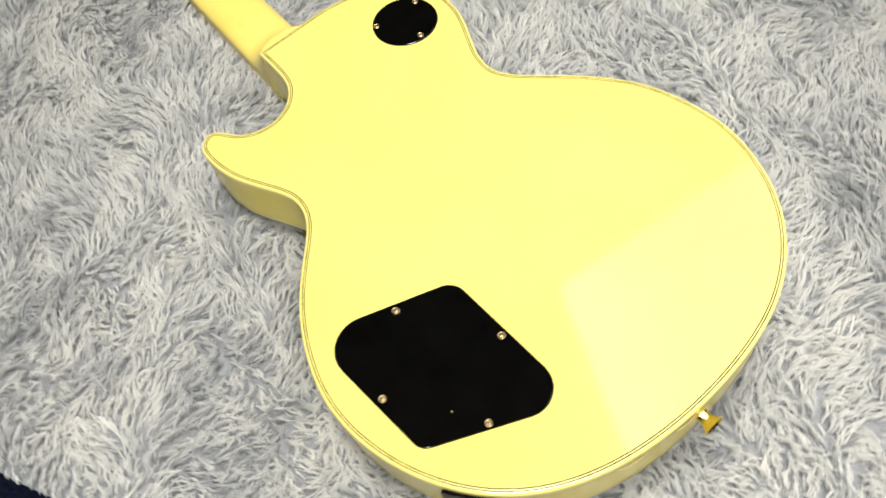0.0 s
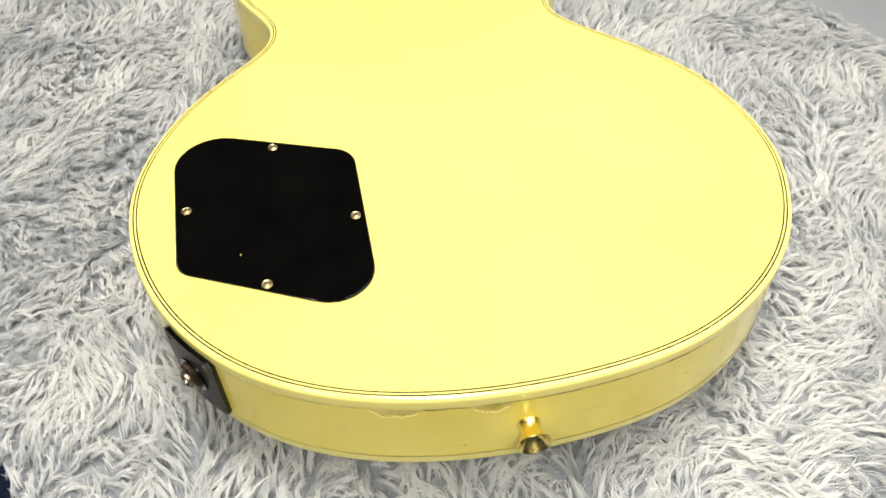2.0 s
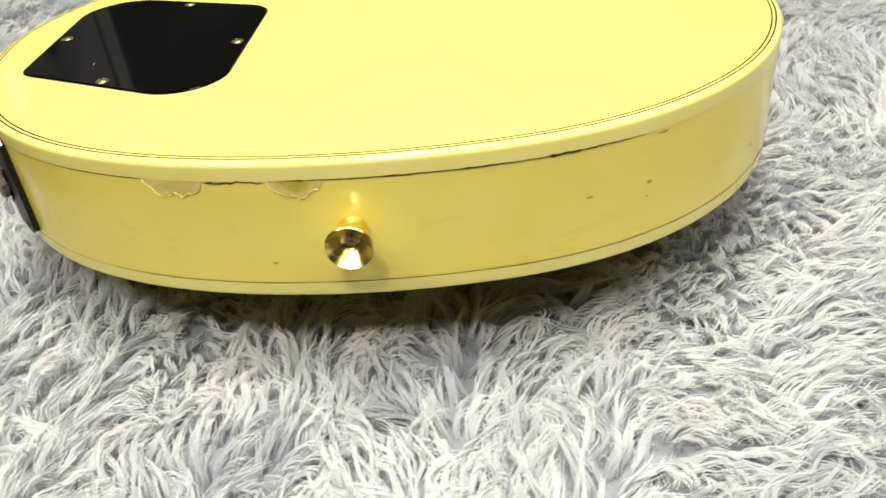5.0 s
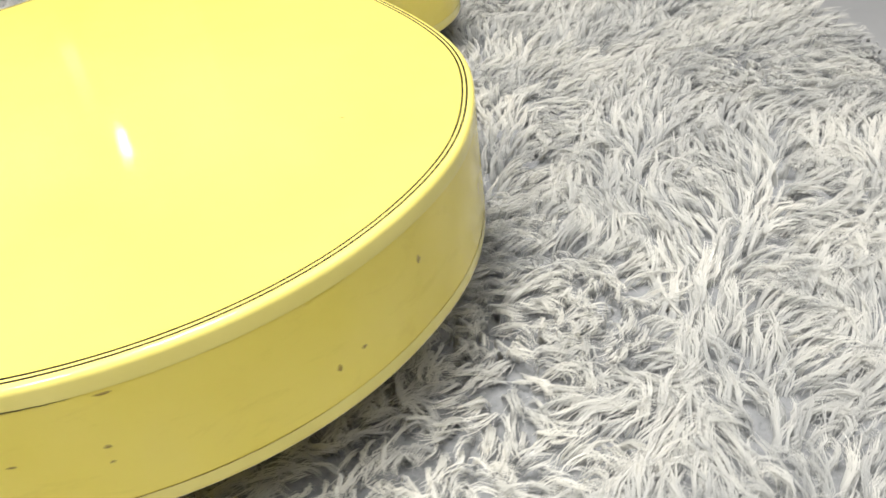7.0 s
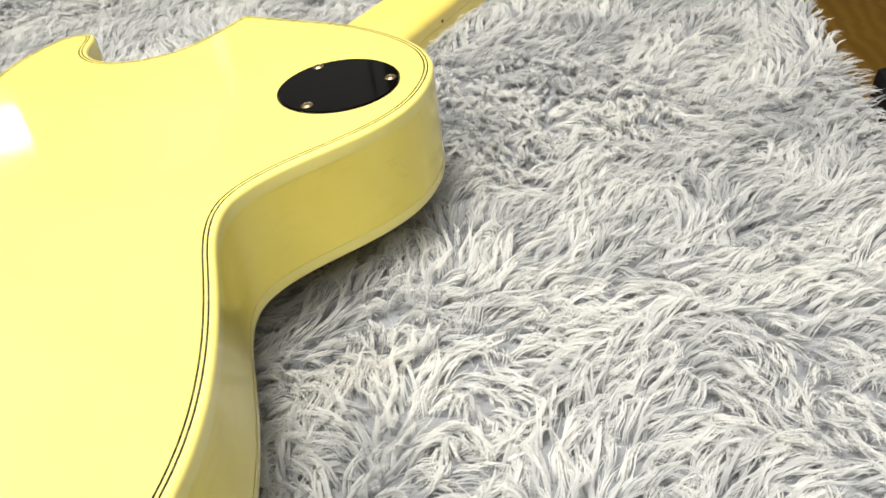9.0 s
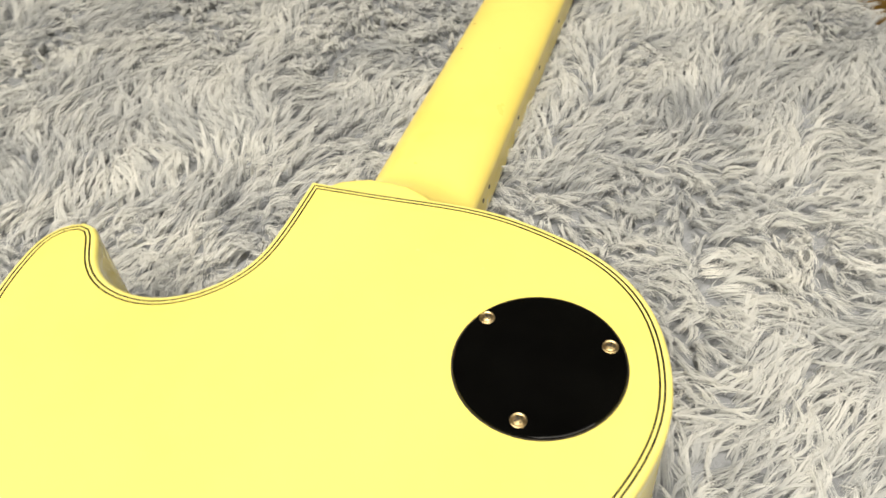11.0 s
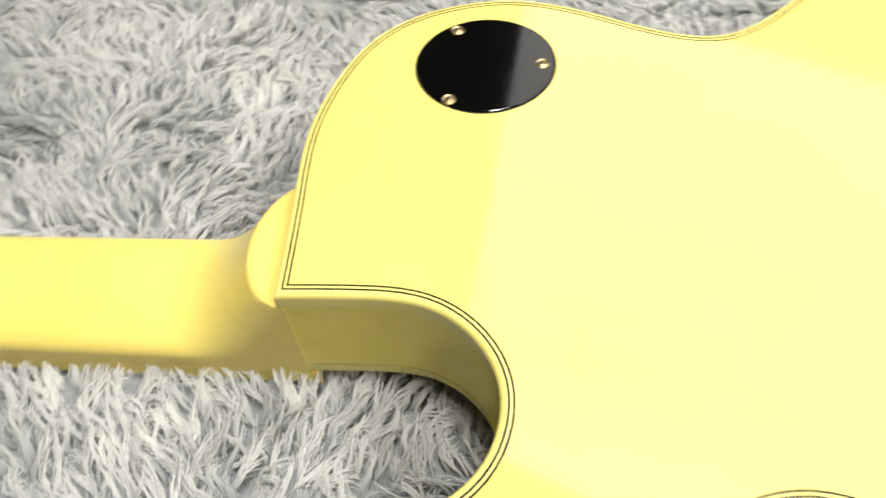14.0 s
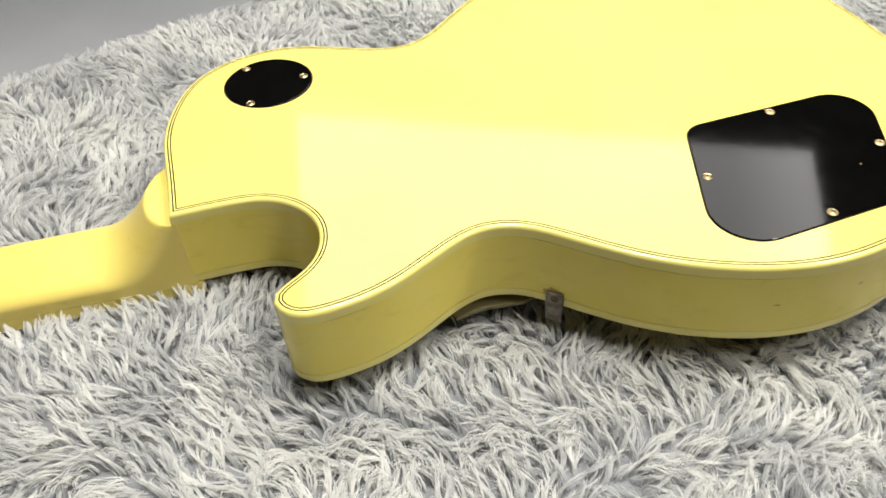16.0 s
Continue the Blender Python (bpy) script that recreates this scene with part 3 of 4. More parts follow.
def chip(s, z, w_, h_, mat, seed):
    """A flake of lacquer lost under the binding: bare patch with a raised pale rim."""
    g = random.Random(seed)
    bm = bmesh.new()
    top, bot = [], []
    n, jag = 24, 0.5
    for i in range(n + 1):
        f = i / n
        jag = 0.6 * jag + 0.4 * g.random()
        d = h_ * math.sqrt(max(0.0, math.sin(math.pi * f))) * (0.42 + 0.85 * jag)
        x = s + (f - 0.5) * w_
        top.append(bm.verts.new(rim_point(x, z, 0.00018)))
        bot.append(bm.verts.new(rim_point(x, z - d - 1e-4, 0.00018)))
    for i in range(n):
        bm.faces.new((top[i], top[i + 1], bot[i + 1], bot[i]))
    low_ = [v.co.copy() for v in bot]
    ob = part("chip", bm, mat, guitar, "bare flake under the binding")
    rim = bmesh.new()
    prev = None
    for i, p in enumerate(low_):
        out = (rim_point(s + (i / n - 0.5) * w_, z, 0.0008) - rim_point(s + (i / n - 0.5) * w_, z, 0)).normalized()
        r = 0.00005 + 0.00016 * g.random()
        now = [rim.verts.new(p + Vector((0, 0, r)) - out * 2e-4), rim.verts.new(p + out * 0.0003), rim.verts.new(p - Vector((0, 0, r)) - out * 2e-4)]
        if prev:
            for a in range(2):
                rim.faces.new((prev[a], prev[a + 1], now[a + 1], now[a]))
        prev = now
    part("chip_rim", rim, CHIP_RIM, ob, "raised lacquer edge with its highlight painted pale", smooth=True)
    return ob


chip(rim_at(-0.0255, -0.0005) + 0.0012, SIDE_TOP, 0.021, 0.0062, BARE, 11)
flake = chip(rim_at(0.0130, -0.003), SIDE_TOP, 0.017, 0.0064, BARE, 12)
bm = bmesh.new()                               # olive sealer showing in the middle of the flake
bm.faces.new([bm.verts.new(rim_point(rim_at(0.0135, -0.003) + x, SIDE_TOP - z, 0.00024)) for x, z in
              ((-0.0042, 0.0), (-0.0040, 0.0012), (-0.0030, 0.0029), (-0.0014, 0.0036), (0.0012, 0.0039), (0.0030, 0.0031), (0.0043, 0.0018), (0.0050, 0.0))])
part("stain", bm, OLIVE, flake, "olive sealer patch")


def ding(m, a, b, seed, mat=None):
    g = random.Random(seed)
    bm = bmesh.new()
    bm.faces.new([bm.verts.new((a * (0.7 + 0.5 * g.random()) * math.cos(t), b * (0.7 + 0.5 * g.random()) * math.sin(t), 0.00012)) for t in np.linspace(0, 2 * math.pi, 12)[:-1]])
    part("ding", bm, mat or DING, guitar, "small brown dent in the lacquer", at=m)


for i, (x, y, z, a, b) in enumerate([(0.1222, 0.0219, 0.0758, 0.0009, 0.0006), (0.1218, 0.0213, 0.0706, 0.0007, 0.0004), (0.102, 0.0125, 0.0762, 0.0013, 0.0004),
                                     (0.182, 0.0945, 0.0813, 0.0008, 0.0015), (0.1657, 0.0626, 0.0673, 0.0009, 0.0012), (0.1719, 0.0697, 0.0686, 0.0008, 0.0006),
                                     (0.1261, 0.0243, 0.0922, 0.0020, 0.0004), (0.0016, -0.0034, 0.0638, 0.0011, 0.0004), (0.1844, 0.1461, 0.0733, 0.0008, 0.003),
                                     (0.1818, 0.1645, 0.0896, 0.0010, 0.0026), (-0.146, 0.118, 0.079, 0.0016, 0.0006), (-0.148, 0.160, 0.075, 0.0022, 0.0005)]):
    ding(rim_frame(rim_at(x, y), z, 0.0), a, b, i)


for x, y, z, a, b, k in ((0.1416, 0.1443, BACK, 0.0009, 0.0006, 51), (0.028, 0.409, BACK, 0.0006, 0.0005, 52), (0.053, 0.407, BACK, 0.0004, 0.0004, 53), (-0.090, 0.088, BACK + 0.0007, 0.0003, 0.0008, 54)):
    ding(pose(x, y, z), a, b, k, FAINT if y > 0.4 else None)


def rounded_polygon(corners, radii, steps=9):
    """A polygon (counter-clockwise) with its corners rounded."""
    out, n = [], len(corners)
    for i in range(n):
        p, a, b = (Vector(corners[j % n]) for j in (i, i - 1, i + 1))
        u, v = (a - p).normalized(), (b - p).normalized()
        half = u.angle(v) / 2
        c = p + (u + v).normalized() * radii[i] / math.sin(half)
        t1, t2 = p + u * radii[i] / math.tan(half), p + v * radii[i] / math.tan(half)
        a1, a2 = math.atan2(*(t1 - c).yx), math.atan2(*(t2 - c).yx)
        d = (a2 - a1 + math.pi) % (2 * math.pi) - math.pi
        out += [c + Vector((math.cos(a1 + d * k / steps), math.sin(a1 + d * k / steps))) * radii[i] for k in range(steps + 1)]
    return out


def plate(pts, z, thick, lip):
    """A flat plate with a small rounded edge."""
    bm = bmesh.new()
    cen = sum(pts, Vector((0, 0))) / len(pts)

    def ring(inset, h):
        return [bm.verts.new((*(p + (cen - p).normalized() * inset), h)) for p in pts]
    rings = [ring(0, z), ring(0, z + thick - lip), ring(lip * 0.4, z + thick - lip * 0.3), ring(lip, z + thick)]
    for a, b in zip(rings, rings[1:]):
        for i in range(len(pts)):
            j = (i + 1) % len(pts)
            bm.faces.new((a[i], a[j], b[j], b[i]))
    bm.faces.new(rings[-1])
    bm.faces.new(rings[0][::-1])
    return bm


def screw_mesh():
    """A countersunk cross-head screw in a cupped rim."""
    bm = lathe([(3.0e-3, 0), (3.0e-3, 0.35e-3), (2.6e-3, 0.6e-3), (2.2e-3, 0.45e-3), (2.1e-3, 0.35e-3), (1.6e-3, 0.75e-3), (0.9e-3, 0.95e-3), (0, 1.0e-3)], 20)
    n = len(bm.faces)
    for a in (0.5, 0.5 + math.pi / 2):
        d, e = Vector((math.cos(a), math.sin(a), 0)), Vector((-math.sin(a), math.cos(a), 0))
        q = [d * 1.5e-3 * sx + e * 0.42e-3 * sy + Vector((0, 0, 0.96e-3 if k else 0.80e-3)) for sx, sy, k in ((-1, -1, 0), (0, -1, 1), (0, 1, 1), (-1, 1, 0))]
        r = [d * 1.5e-3 * sx + e * 0.42e-3 * sy + Vector((0, 0, 1.04e-3 if k else 0.90e-3)) for sx, sy, k in ((0, -1, 1), (1, -1, 0), (1, 1, 0), (0, 1, 1))]
        for loop in (q, r):
            f = bm.faces.new([bm.verts.new(v + Vector((0, 0, 0.06e-3))) for v in loop])
            f.material_index = 1
    return bm


SCREW = None


def screw(parent, m):
    global SCREW
    if SCREW is None:
        ob = part("screw", screw_mesh(), [BRASS, SLOT], parent, "brass cross-head screw", smooth=True, at=m)
        SCREW = ob.data
    else:
        ob = new("screw", SCREW)
        ob.parent, ob.matrix_local = parent, m
        tagged(ob, "brass cross-head screw")
    return ob


COVER = rounded_polygon([(-0.131, 0.187), (-0.1185, 0.0812), (-0.027, 0.044), (-0.035, 0.157)], [0.022, 0.011, 0.019, 0.014])
part("cover_gap", plate([p + (p - Vector((-0.078, 0.117))).normalized() * 0.0005 for p in COVER], BACK, 0.00008, 0.00002), DARK_GAP, guitar)
cover = part("cavity_cover", plate(COVER, BACK, 0.0007, 0.0005), BLACK_PLASTIC, guitar, "glossy black plastic control cavity cover")
for i, (x, y) in enumerate([(-0.0769, 0.1652), (-0.0358, 0.107), (-0.118, 0.1218), (-0.0774, 0.0683)]):
    screw(cover, pose(x, y, BACK + 0.0005, 0, 0, 37 * i) @ Matrix.Scale(0.88, 4))
DISC = [Vector((0.082 + 0.0266 * math.cos(a), 0.374 + 0.0266 * math.sin(a))) for a in np.linspace(0, 2 * math.pi, 49)[:-1]]
part("switch_gap", plate([Vector((0.082, 0.374)) + (p - Vector((0.082, 0.374))) * 1.02 for p in DISC], BACK, 0.00008, 0.00002), DARK_GAP, guitar)
disc = part("switch_cover", plate(DISC, BACK, 0.0007, 0.0005), BLACK_PLASTIC, guitar, "round glossy black plastic switch cover")
for i, (x, y) in enumerate([(0.0614, 0.3861), (0.1012, 0.3862), (0.0819, 0.3523)]):
    screw(disc, pose(x, y, BACK + 0.0005, 0, 0, 20 + 41 * i) @ Matrix.Scale(0.88, 4))

# strap button at the tail
S_BUTTON = rim_at(0.0285, -0.002)
button = part("strap_button", lathe([(0, 0), (0.0048, 0), (0.0051, 0.0005), (0.0049, 0.0012), (0.0045, 0.0024), (0.0043, 0.0042), (0.0047, 0.0058), (0.0060, 0.0082), (0.0074, 0.0098),
                                     (0.0076, 0.0104), (0.0073, 0.0108), (0.0050, 0.0080), (0.0034, 0.0058), (0.0024, 0.0052), (0, 0.0052)], 40), GOLD, guitar, "polished gold strap button", smooth=True,
              at=rim_frame(S_BUTTON, 0.0755, 0.0))
screw(button, pose(0, 0, 0.0051) @ Matrix.Scale(0.8, 4))


def jack_plate():
    """A square plate bent round the rim, with rounded corners."""
    bm = bmesh.new()
    n, w_, h_ = 12, 0.0338, 0.0392
    grids = []
    for out in (0.0001, 0.0023):
        grid = []
        for i in range(n + 1):
            a = i / n - 0.5
            cut = max(0, abs(a) * w_ - (w_ / 2 - 0.002))
            half = h_ / 2 - (0.002 - math.sqrt(max(0, 0.002 ** 2 - cut ** 2)))
            grid.append([bm.verts.new(rim_point(S_JACK + a * w_, 0.0752 + half * k, out)) for k in (1, 0.5, 0, -0.5, -1)])
        grids.append(grid)
    lo, hi = grids
    for g_ in grids:
        for i in range(n):
            for k in range(4):
                bm.faces.new((g_[i][k], g_[i + 1][k], g_[i + 1][k + 1], g_[i][k + 1]))
    for i in range(n):
        for k in (0, 4):
            bm.faces.new((lo[i][k], lo[i + 1][k], hi[i + 1][k], hi[i][k])).material_index = 1
    for i in (0, n):
        for k in range(4):
            bm.faces.new((lo[i][k], lo[i][k + 1], hi[i][k + 1], hi[i][k])).material_index = 1
    return bm


S_JACK = rim_at(-0.1145, 0.046) - 0.0032
jplate = part("jack_plate", jack_plate(), [WORN_PLATE, BLACK_PLASTIC], guitar, "tarnished dark metal jack plate")
part("nut", lathe([(0.0045, 0.0), (0.0076, 0.0), (0.0076, 0.0021), (0.0067, 0.003), (0.0045, 0.003)], 6), JACK_METAL, jplate, "worn hexagonal jack nut", at=rim_frame(S_JACK, 0.0748, 0.0028))
part("washer", lathe([(0.0045, 0.0), (0.0089, 0.0), (0.0089, 0.0007), (0.0045, 0.0008)], 28), BLACK_PLASTIC, jplate, "black jack washer", at=rim_frame(S_JACK, 0.0748, 0.0022))
part("socket", lathe([(0.0030, -0.004), (0.0030, 0.0042), (0.0034, 0.0048), (0.0043, 0.0045), (0.0045, 0.0)], 28), JACK_METAL, jplate, "rusty jack socket", smooth=True, at=rim_frame(S_JACK, 0.0748, 0.0026))
for dx in (-0.0132, 0.0132):
    for dz in (-0.0155, 0.0155):
        part("screw", lathe([(0.0021, 0), (0.0021, 0.0004), (0.0014, 0.0008), (0.0006, 0.0009), (0.0005, 0.0004), (0, 0.0004)], 14), RUST, jplate, "dark rusty screw", smooth=True,
             at=rim_frame(S_JACK + dx, 0.0752 + dz, 0.0021))

# guard bracket and the edge of the pick guard under the waist
S_BRACKET = rim_at(-0.0914, 0.2467)
bm = box((-0.0047, -0.0085, 0.0), (0.0047, 0.0125, 0.0014), 0.0008)
bracket = part("guard_bracket", bm, STEEL, guitar, "dull steel pick guard bracket screwed to the side", at=rim_frame(S_BRACKET, 0.0515, 0.0003))
part("screw", lathe([(0.0021, 0), (0.0021, 0.0005), (0.0015, 0.001), (0.0006, 0.0011), (0.0005, 0.0004), (0, 0.0004)], 16), RUST, bracket, "rusty screw in the bracket", smooth=True, at=pose(0, -0.0042, 0.0013))
stain = bmesh.new()
gs = random.Random(31)
stain.faces.new([stain.verts.new((0.0012 + 0.0066 * (0.85 + 0.3 * gs.random()) * math.cos(a), -0.0045 + 0.0062 * (0.8 + 0.35 * gs.random()) * math.sin(a), 0)) for a in np.linspace(0, 2 * math.pi, 19)[:-1]])
part("rust_stain", stain, RUST_STAIN, guitar, "brown rust stain round the bracket", at=rim_frame(S_BRACKET, 0.0515, 0.00016))
GPTS = [Vector(p) for p in ((-0.020, 0.215), (-0.078, 0.245), (-0.0845, 0.262), (-0.083, 0.284), (-0.086, 0.30), (-0.03, 0.33))]
part("pick_guard", plate(GPTS, 0.0425, 0.0022, 0.0004), GUARD, guitar, "thin tan pick guard edge")


# ---- neck ----
AX0, AY0, SLOPE = -0.0012, 0.46, -0.028        # the neck's centre line
RISE = 0.020                                   # it rises from the rug towards the head


def neck_axis(y):
    return AX0 + SLOPE * (y - AY0)


def neck_half(y):
    return 0.0266 - 0.0105 * (y - 0.43)


def neck_z(f, y):
    """Height of the neck's back at the sideways fraction f."""
    base = 0.0560 + RISE * (y - 0.45)
    crown = 0.0675 + RISE * (y - 0.45) - 0.004 * (y - 0.45) / 0.36
    zn = base + (crown - base) * max(0.0, 1 - abs(f) ** 2.3) ** (1 / 2.1)
    ys = 0.4315 + 0.0170 * math.sqrt(max(0, 1 - f * f))
    heel = 0.0925
    t = (y - ys) / 0.040
    if t <= 0:
        return heel
    if t >= 1:
        return zn
    return zn + (heel - zn) * (1 - t) ** 2.2


def neck_mesh():
    bm = bmesh.new()
    ys = list(np.linspace(0.4312, 0.490, 44)) + list(np.linspace(0.497, 0.812, 40))
    fs = [math.sin(a) for a in np.linspace(-math.pi / 2, math.pi / 2, 41)]
    rows_ = []
    for y in ys:
        c, h = neck_axis(y), neck_half(y)
        low_ = 0.0505 + RISE * (y - 0.45)
        edge_z = max(neck_z(1, y), low_ + 0.002)
        wall = [low_, low_ + 0.6 * (edge_z - low_), low_ + 0.85 * (edge_z - low_)]
        row = [bm.verts.new((c - h, y, z)) for z in wall] + [bm.verts.new((c + h * f, y, max(neck_z(f, y), low_ + 0.002))) for f in fs] + [bm.verts.new((c + h, y, z)) for z in wall[::-1]]
        rows_.append(row)
    for a, b in zip(rows_, rows_[1:]):
        for i in range(len(a) - 1):
            bm.faces.new((a[i], a[i + 1], b[i + 1], b[i]))
        bm.faces.new((a[-1], a[0], b[0], b[-1]))
    bm.faces.new(rows_[0])
    bm.faces.new(rows_[-1][::-1])
    return bm


neck = part("neck", neck_mesh(), NECK_LACQUER, guitar, "rounded cream neck with worn lacquer", smooth=True)


for x, y, a, b, k in ((-0.0245, 0.621, 0.0006, 0.0011, 41), (-0.0225, 0.593, 0.0006, 0.0012, 42), (-0.001, 0.595, 0.0008, 0.0003, 43)):
    f, h = (x - neck_axis(y)) / neck_half(y), neck_half(y)
    up = Vector((-(neck_z(f + 0.02, y) - neck_z(f - 0.02, y)) / (0.04 * h), 0, 1)).normalized()
    m = up.to_track_quat("Z", "Y").to_matrix().to_4x4()
    m.translation = Vector((x, y, neck_z(f, y))) + up * 0.0001
    ding(m, a, b, k)


def board_mesh():
    bm = bmesh.new()
    rows_ = []
    for y in np.linspace(0.4285, 0.812, 30):
        c, h = neck_axis(y), neck_half(y) - 0.00005
        hi = 0.0502 + RISE * (y - 0.45)
        rows_.append([bm.verts.new((c + sx * h, y, hi - dz)) for sx, dz in ((-1, 0), (-1, 0.008), (1, 0.008), (1, 0))])
    for a, b in zip(rows_, rows_[1:]):
        for i in range(4):
            f = bm.faces.new((a[i], a[(i + 1) % 4], b[(i + 1) % 4], b[i]))
            f.material_index = 1 if i == 1 else 0
    bm.faces.new(rows_[0])
    bm.faces.new(rows_[-1][::-1])
    return bm


part("fingerboard", board_mesh(), [NECK_LACQUER, EBONY], guitar, "cream-bound dark fingerboard")
for y in (0.490, 0.500, 0.555, 0.602, 0.652):
    m = Matrix.Translation((neck_axis(y) + neck_half(y), y, 0.0525 + RISE * (y - 0.45))) @ pose(0, 0, 0, 0, 90, 0)
    part("side_dot", lathe([(0, 0.0002), (0.0011, 0.0002), (0.0012, -0.0004)], 14), EBONY, neck, "black side marker dot", at=m)


def head_mesh():
    """The plain headstock beyond the nut, tilted back."""
    bm = bmesh.new()
    prof = [(0.0, 0.0215), (0.02, 0.026), (0.05, 0.040), (0.12, 0.043), (0.165, 0.045), (0.185, 0.036), (0.178, 0.012)]
    top = [(d, h) for d, h in prof] + [(d, -h) for d, h in reversed(prof)]
    rings = [[bm.verts.new((neck_axis(0.81 + d) + h, 0.81 + d, 0.0555 + RISE * 0.36 - t + d * 0.2)) for d, h in top] for t in (0, 0.014)]
    n = len(top)
    for i in range(n):
        j = (i + 1) % n
        bm.faces.new((rings[0][i], rings[0][j], rings[1][j], rings[1][i]))
    bm.faces.new(rings[0])
    bm.faces.new(rings[1][::-1])
    return bm


part("headstock", head_mesh(), NECK_LACQUER, guitar)

# ---- lights that the gloss shows ----
soft = thing("overhead_softbox", LIE @ pose(0.68, -0.08, 1.03), "large white cloth softbox hung over the table", "studio light")
CORNERS = [(0.33, 0.47), (1.45, 0.38), (0.92, -0.80), (0.0, -0.35)]
bm = bmesh.new()
bm.faces.new([bm.verts.new((x - 0.68, y + 0.08, 0)) for x, y in CORNERS])
part("diffuser", bm, PANEL, soft, "glowing white diffuser cloth")
bm = bmesh.new()
lo_ = [bm.verts.new((x - 0.68, y + 0.08, 0.004)) for x, y in CORNERS]
hi_ = [bm.verts.new(((x - 0.68) * 0.6, (y + 0.08) * 0.6, 0.25)) for x, y in CORNERS]
for i in range(4):
    bm.faces.new((lo_[i], lo_[(i + 1) % 4], hi_[(i + 1) % 4], hi_[i]))
bm.faces.new(hi_)
part("shell", bm, LAMP_SHELL, soft)
part("rod", box((-0.012, -0.012, 0.25), (0.012, 0.012, 0.92), 0.002), LAMP_SHELL, soft)


def led_light(eye, aim, w_, h_, snoot, label):
    """A small lamp head on a stand, turned to the table."""
    base = Vector(eye)
    t = thing("stand_lamp", pose(base.x, base.y, FLOOR_Z), label, "lamp", "stand lamps")
    m = pose(-base.x, -base.y, -FLOOR_Z) @ look(eye, LIE @ Vector(aim))
    part("lamp_head", box((-w_ / 2 - 0.008, -h_ / 2 - 0.008, 0.004), (w_ / 2 + 0.008, h_ / 2 + 0.008, 0.05), 0.006), LAMP_SHELL, t, at=m)
    part("lamp_face", box((-w_ / 2, -h_ / 2, -0.004), (w_ / 2, h_ / 2, 0.004), 0.001), LED, t, "glowing white lamp face", at=m)
    # Tube added, itself unseen: it keeps the lamp's face out of later reflections.
    if snoot:
        a, b = w_ / 2 + 0.001, w_ / 2 + 0.006
        part("snoot", lathe([(a * 1.42, 0.004), (a * 1.42, -snoot), (b * 1.42, -snoot), (b * 1.42, 0.004)], 4), LAMP_SHELL, t, at=m @ pose(0, 0, 0, 0, 0, 45))
    part("stand", lathe([(0, 0), (0.14, 0), (0.14, 0.012), (0.02, 0.02), (0.012, 0.03), (0.012, eye[2] - FLOOR_Z - h_ / 2 - 0.005), (0, eye[2] - FLOOR_Z - h_ / 2 - 0.005)], 24), LAMP_SHELL, t)


led_light(LIE @ Vector((-1.07, 1.40, 0.85)), (0.06, 0.0, 0.1), 0.065, 0.065, 0.48, "black stand lamp with a long added snoot")
led_light(LIE @ Vector((-1.11, 0.765, 0.54)), (0.0, 0.2, 0.07), 0.12, 0.06, 0.0, "black stand lamp with a bright white face")

# ---- beyond the table ----
GREY_TOP = mottled("grey_laminate", [(0.3, (0.325, 0.334, 0.35)), (0.5, (0.36, 0.369, 0.386)), (0.7, (0.395, 0.404, 0.42))], 4, 0.35, 0.04, 60, rough_span=0.1)
desk = thing("grey_desk", ROOM @ pose(1.05, -0.15, FLOOR_Z), "smooth light grey desk pushed up beside the rug", "desk")
part("desktop", box((-0.39, -1.05, 0.572), (0.45, 0.77, 0.60), 0.003), GREY_TOP, desk)
for x in (-0.35, 0.41):
    for y in (-1.0, 0.72):
        part("leg", box((x - 0.02, y - 0.02, 0), (x + 0.02, y + 0.02, 0.571), 0.003), STEEL, desk)
cab = thing("wooden_cabinet", ROOM @ pose(0.95, 1.45, FLOOR_Z), "low brown wooden cabinet with two doors", "cabinet")
part("body", box((-0.45, -0.46, 0), (0.55, 0.5, 0.33), 0.003), WOOD, cab)
part("top", box((-0.455, -0.47, 0.3305), (0.555, 0.5, 0.352), 0.004), WOOD, cab)
for x in (-0.445, 0.055):
    door = part("door", box((x, -0.478, 0.04), (x + 0.49, -0.4605, 0.32), 0.004), WOOD, cab)
    part("handle", box((x + (0.44 if x < 0 else 0.04), -0.492, 0.15), (x + (0.45 if x < 0 else 0.05), -0.479, 0.22), 0.003), STEEL, door)
amp = thing("amplifier", ROOM @ pose(0.81, 0.80, FLOOR_Z), "black vinyl-covered box standing on the carpet", "amplifier")
part("case", box((-0.105, -0.12, 0), (0.11, 0.12, 0.50), 0.012), BLACK_VINYL, amp)
part("grille", box((-0.111, -0.10, 0.05), (-0.1055, 0.10, 0.36), 0.002), BLACK_VINYL, amp)


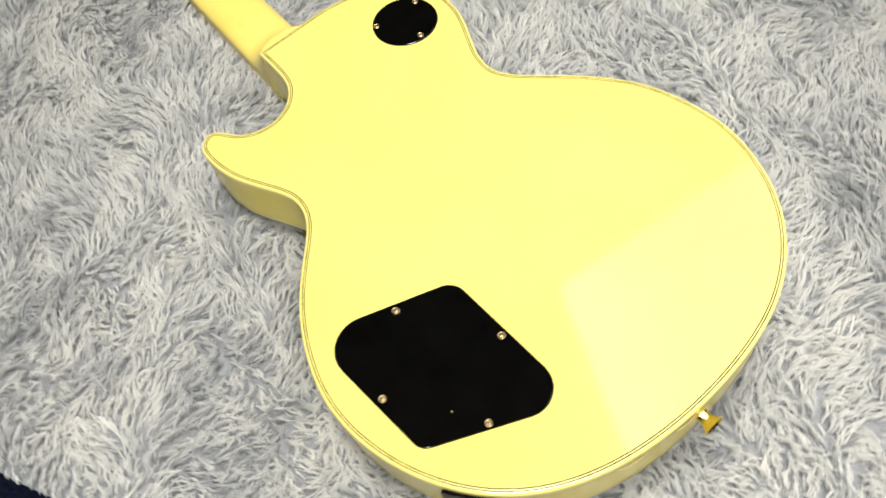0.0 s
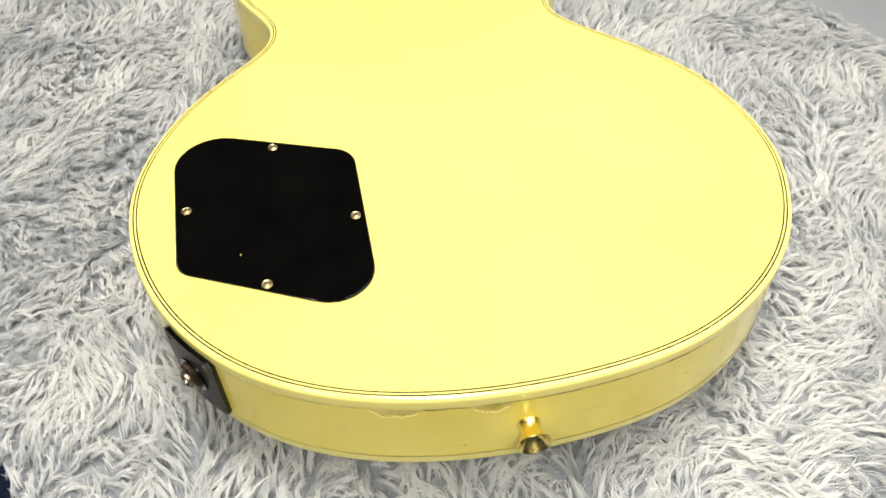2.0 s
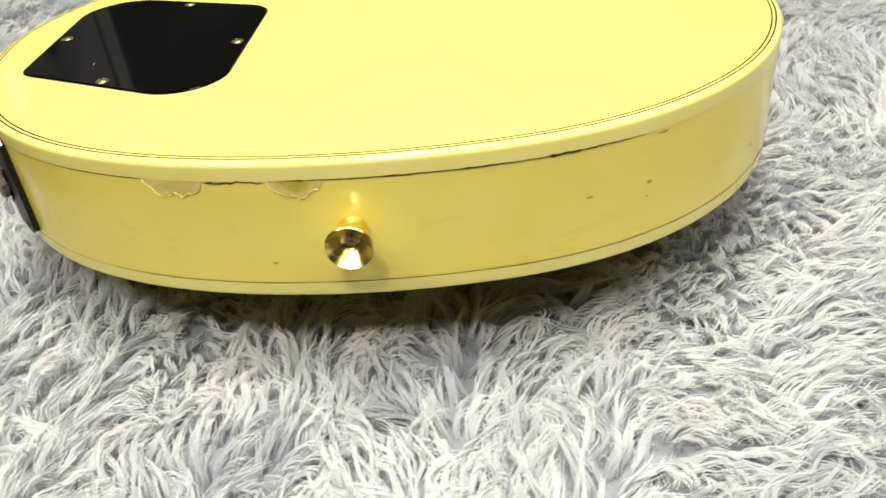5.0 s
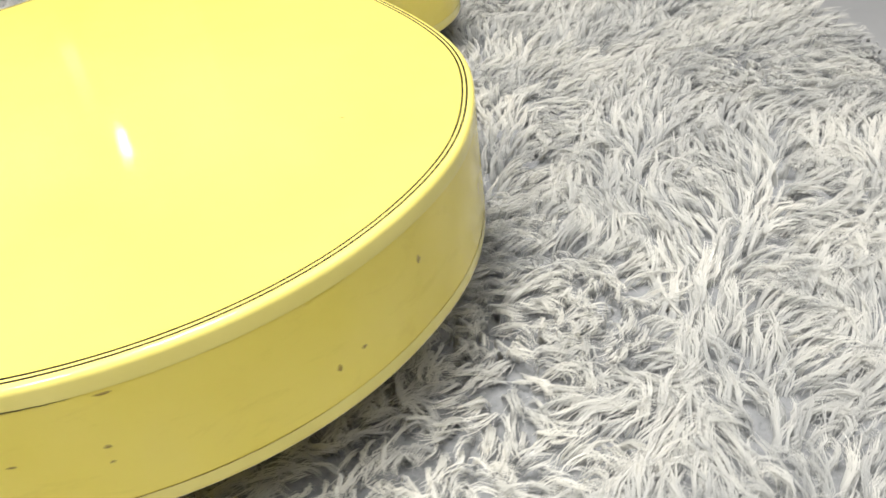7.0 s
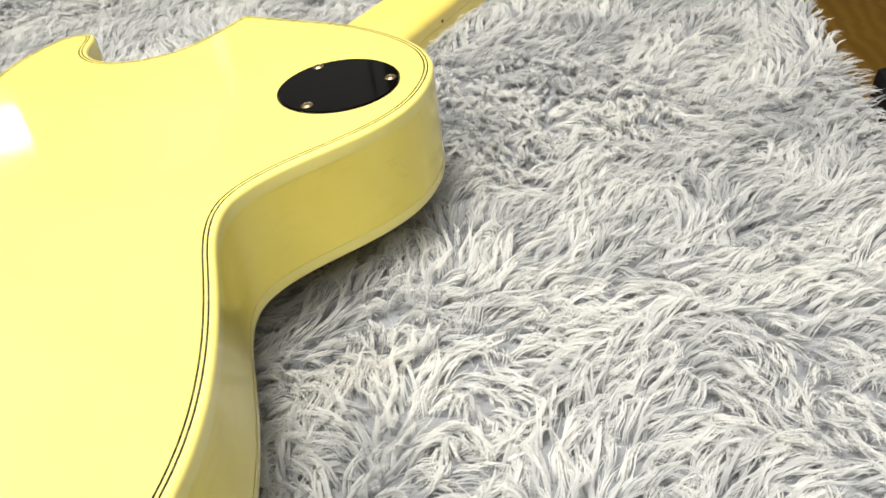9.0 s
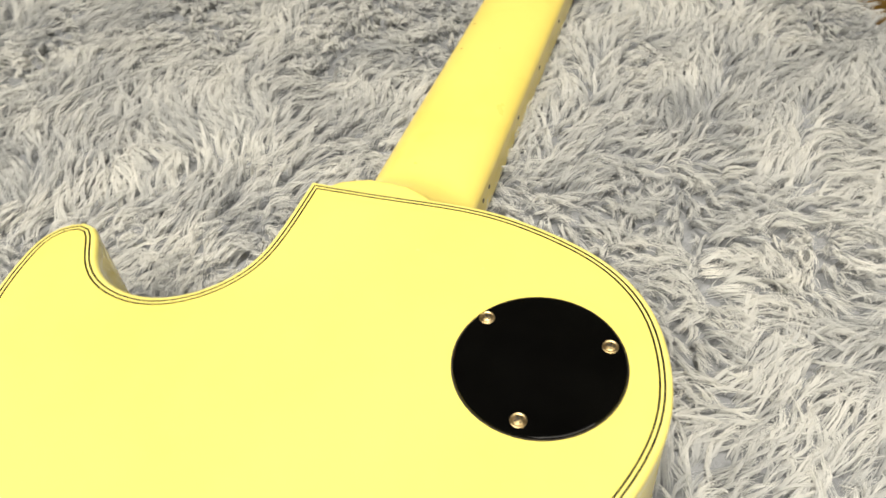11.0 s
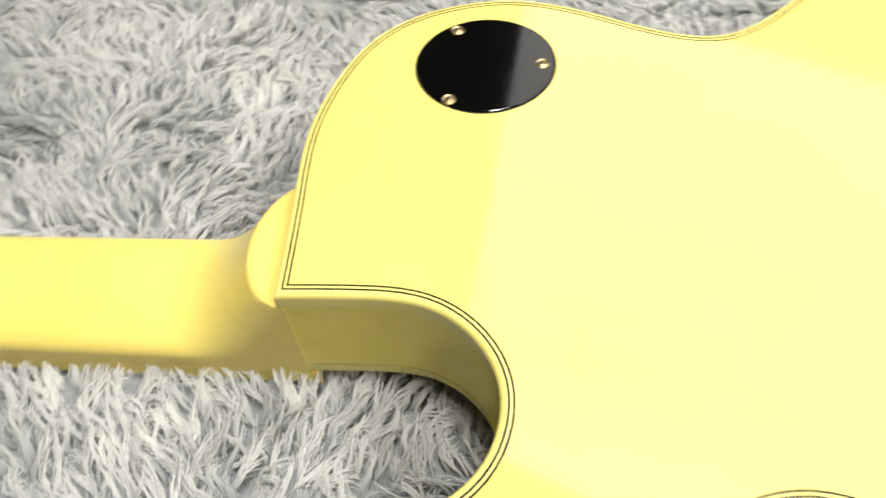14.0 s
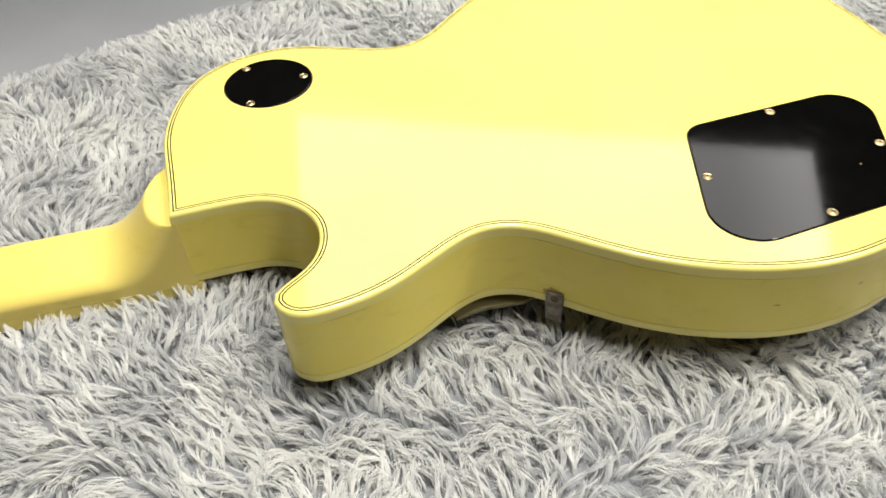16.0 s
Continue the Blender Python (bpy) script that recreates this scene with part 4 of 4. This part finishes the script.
# reddish flamed wood seen only in the gloss of the black covers
FLAME = material("flamed_orange_wood", (0.6, 0.12, 0.02), 0.3)
w2 = node(FLAME, "ShaderNodeTexWave", Scale=5.0, Distortion=9.0, Detail=3.0)
c2 = coords(FLAME)
link(FLAME, c2, "Object", w2, "Vector")
link(FLAME, ramp(FLAME, w2, "Fac", [(0.1, (0.30, 0.025, 0.003)), (0.5, (0.85, 0.18, 0.015)), (0.95, (0.95, 0.42, 0.06))]), "Color", FLAME.node_tree.nodes["Principled BSDF"], "Base Color")
STRIP = mottled("pale_strip", [(0.3, (0.70, 0.68, 0.65)), (0.7, (0.76, 0.74, 0.71))], 12, 0.4, 0.05, 60)
BOARD = LIE @ Vector((-1.00, 1.06, 0.0))
flame = thing("flamed_wood_cabinet", pose(BOARD.x, BOARD.y, FLOOR_Z, 0, 0, 38), "tall orange-red flamed wood cabinet with a pale edge strip", "cabinet")
part("body", box((-0.20, 0.0, 0), (0.13, 0.3, 1.42), 0.004), FLAME, flame)
part("edge_strip", box((0.131, -0.004, 0), (0.160, 0.3, 1.42), 0.003), STRIP, flame, "pale cream edge strip")
# Black stand-in, placed to fit the dark low part of the cover's reflection.
case = thing("road_case", ROOM @ pose(-0.47, 1.1, FLOOR_Z), "tall black vinyl road case standing on the carpet", "case")
part("body", box((-0.27, -0.1, 0.02), (0.29, 0.12, 0.90), 0.012), BLACK_VINYL, case)
part("lid", box((-0.272, -0.102, 0.904), (0.292, 0.122, 1.04), 0.014), BLACK_VINYL, case)
for x in (-0.17, 0.19):
    part("latch", box((x - 0.025, -0.109, 0.86), (x + 0.025, -0.1025, 0.945), 0.003), STEEL, case, "dull steel latch")
# Made-up panel, placed and sized to give the grey patch in the cover's reflection.
PATCH_GREY = mottled("grey_patch_paint", [(0.3, (0.09, 0.091, 0.092)), (0.7, (0.115, 0.116, 0.117))], 3, 0.4, 0.05, 60)
gloss_panel = thing("gloss_panel", ROOM @ pose(-0.35, NORTH, FLOOR_Z), "plain dark grey panel added for a grey patch in the gloss", "door")
gloss_panel["kind"] = "structure"
part("patch_face", box((-0.17, -0.03, 0), (0.15, -0.003, 2.02), 0.004), PATCH_GREY, gloss_panel)
part("frame", box((-0.21, -0.02, 0), (-0.172, -0.003, 2.06), 0.003), PATCH_GREY, gloss_panel)
part("frame", box((0.152, -0.02, 0), (0.19, -0.003, 2.06), 0.003), PATCH_GREY, gloss_panel)
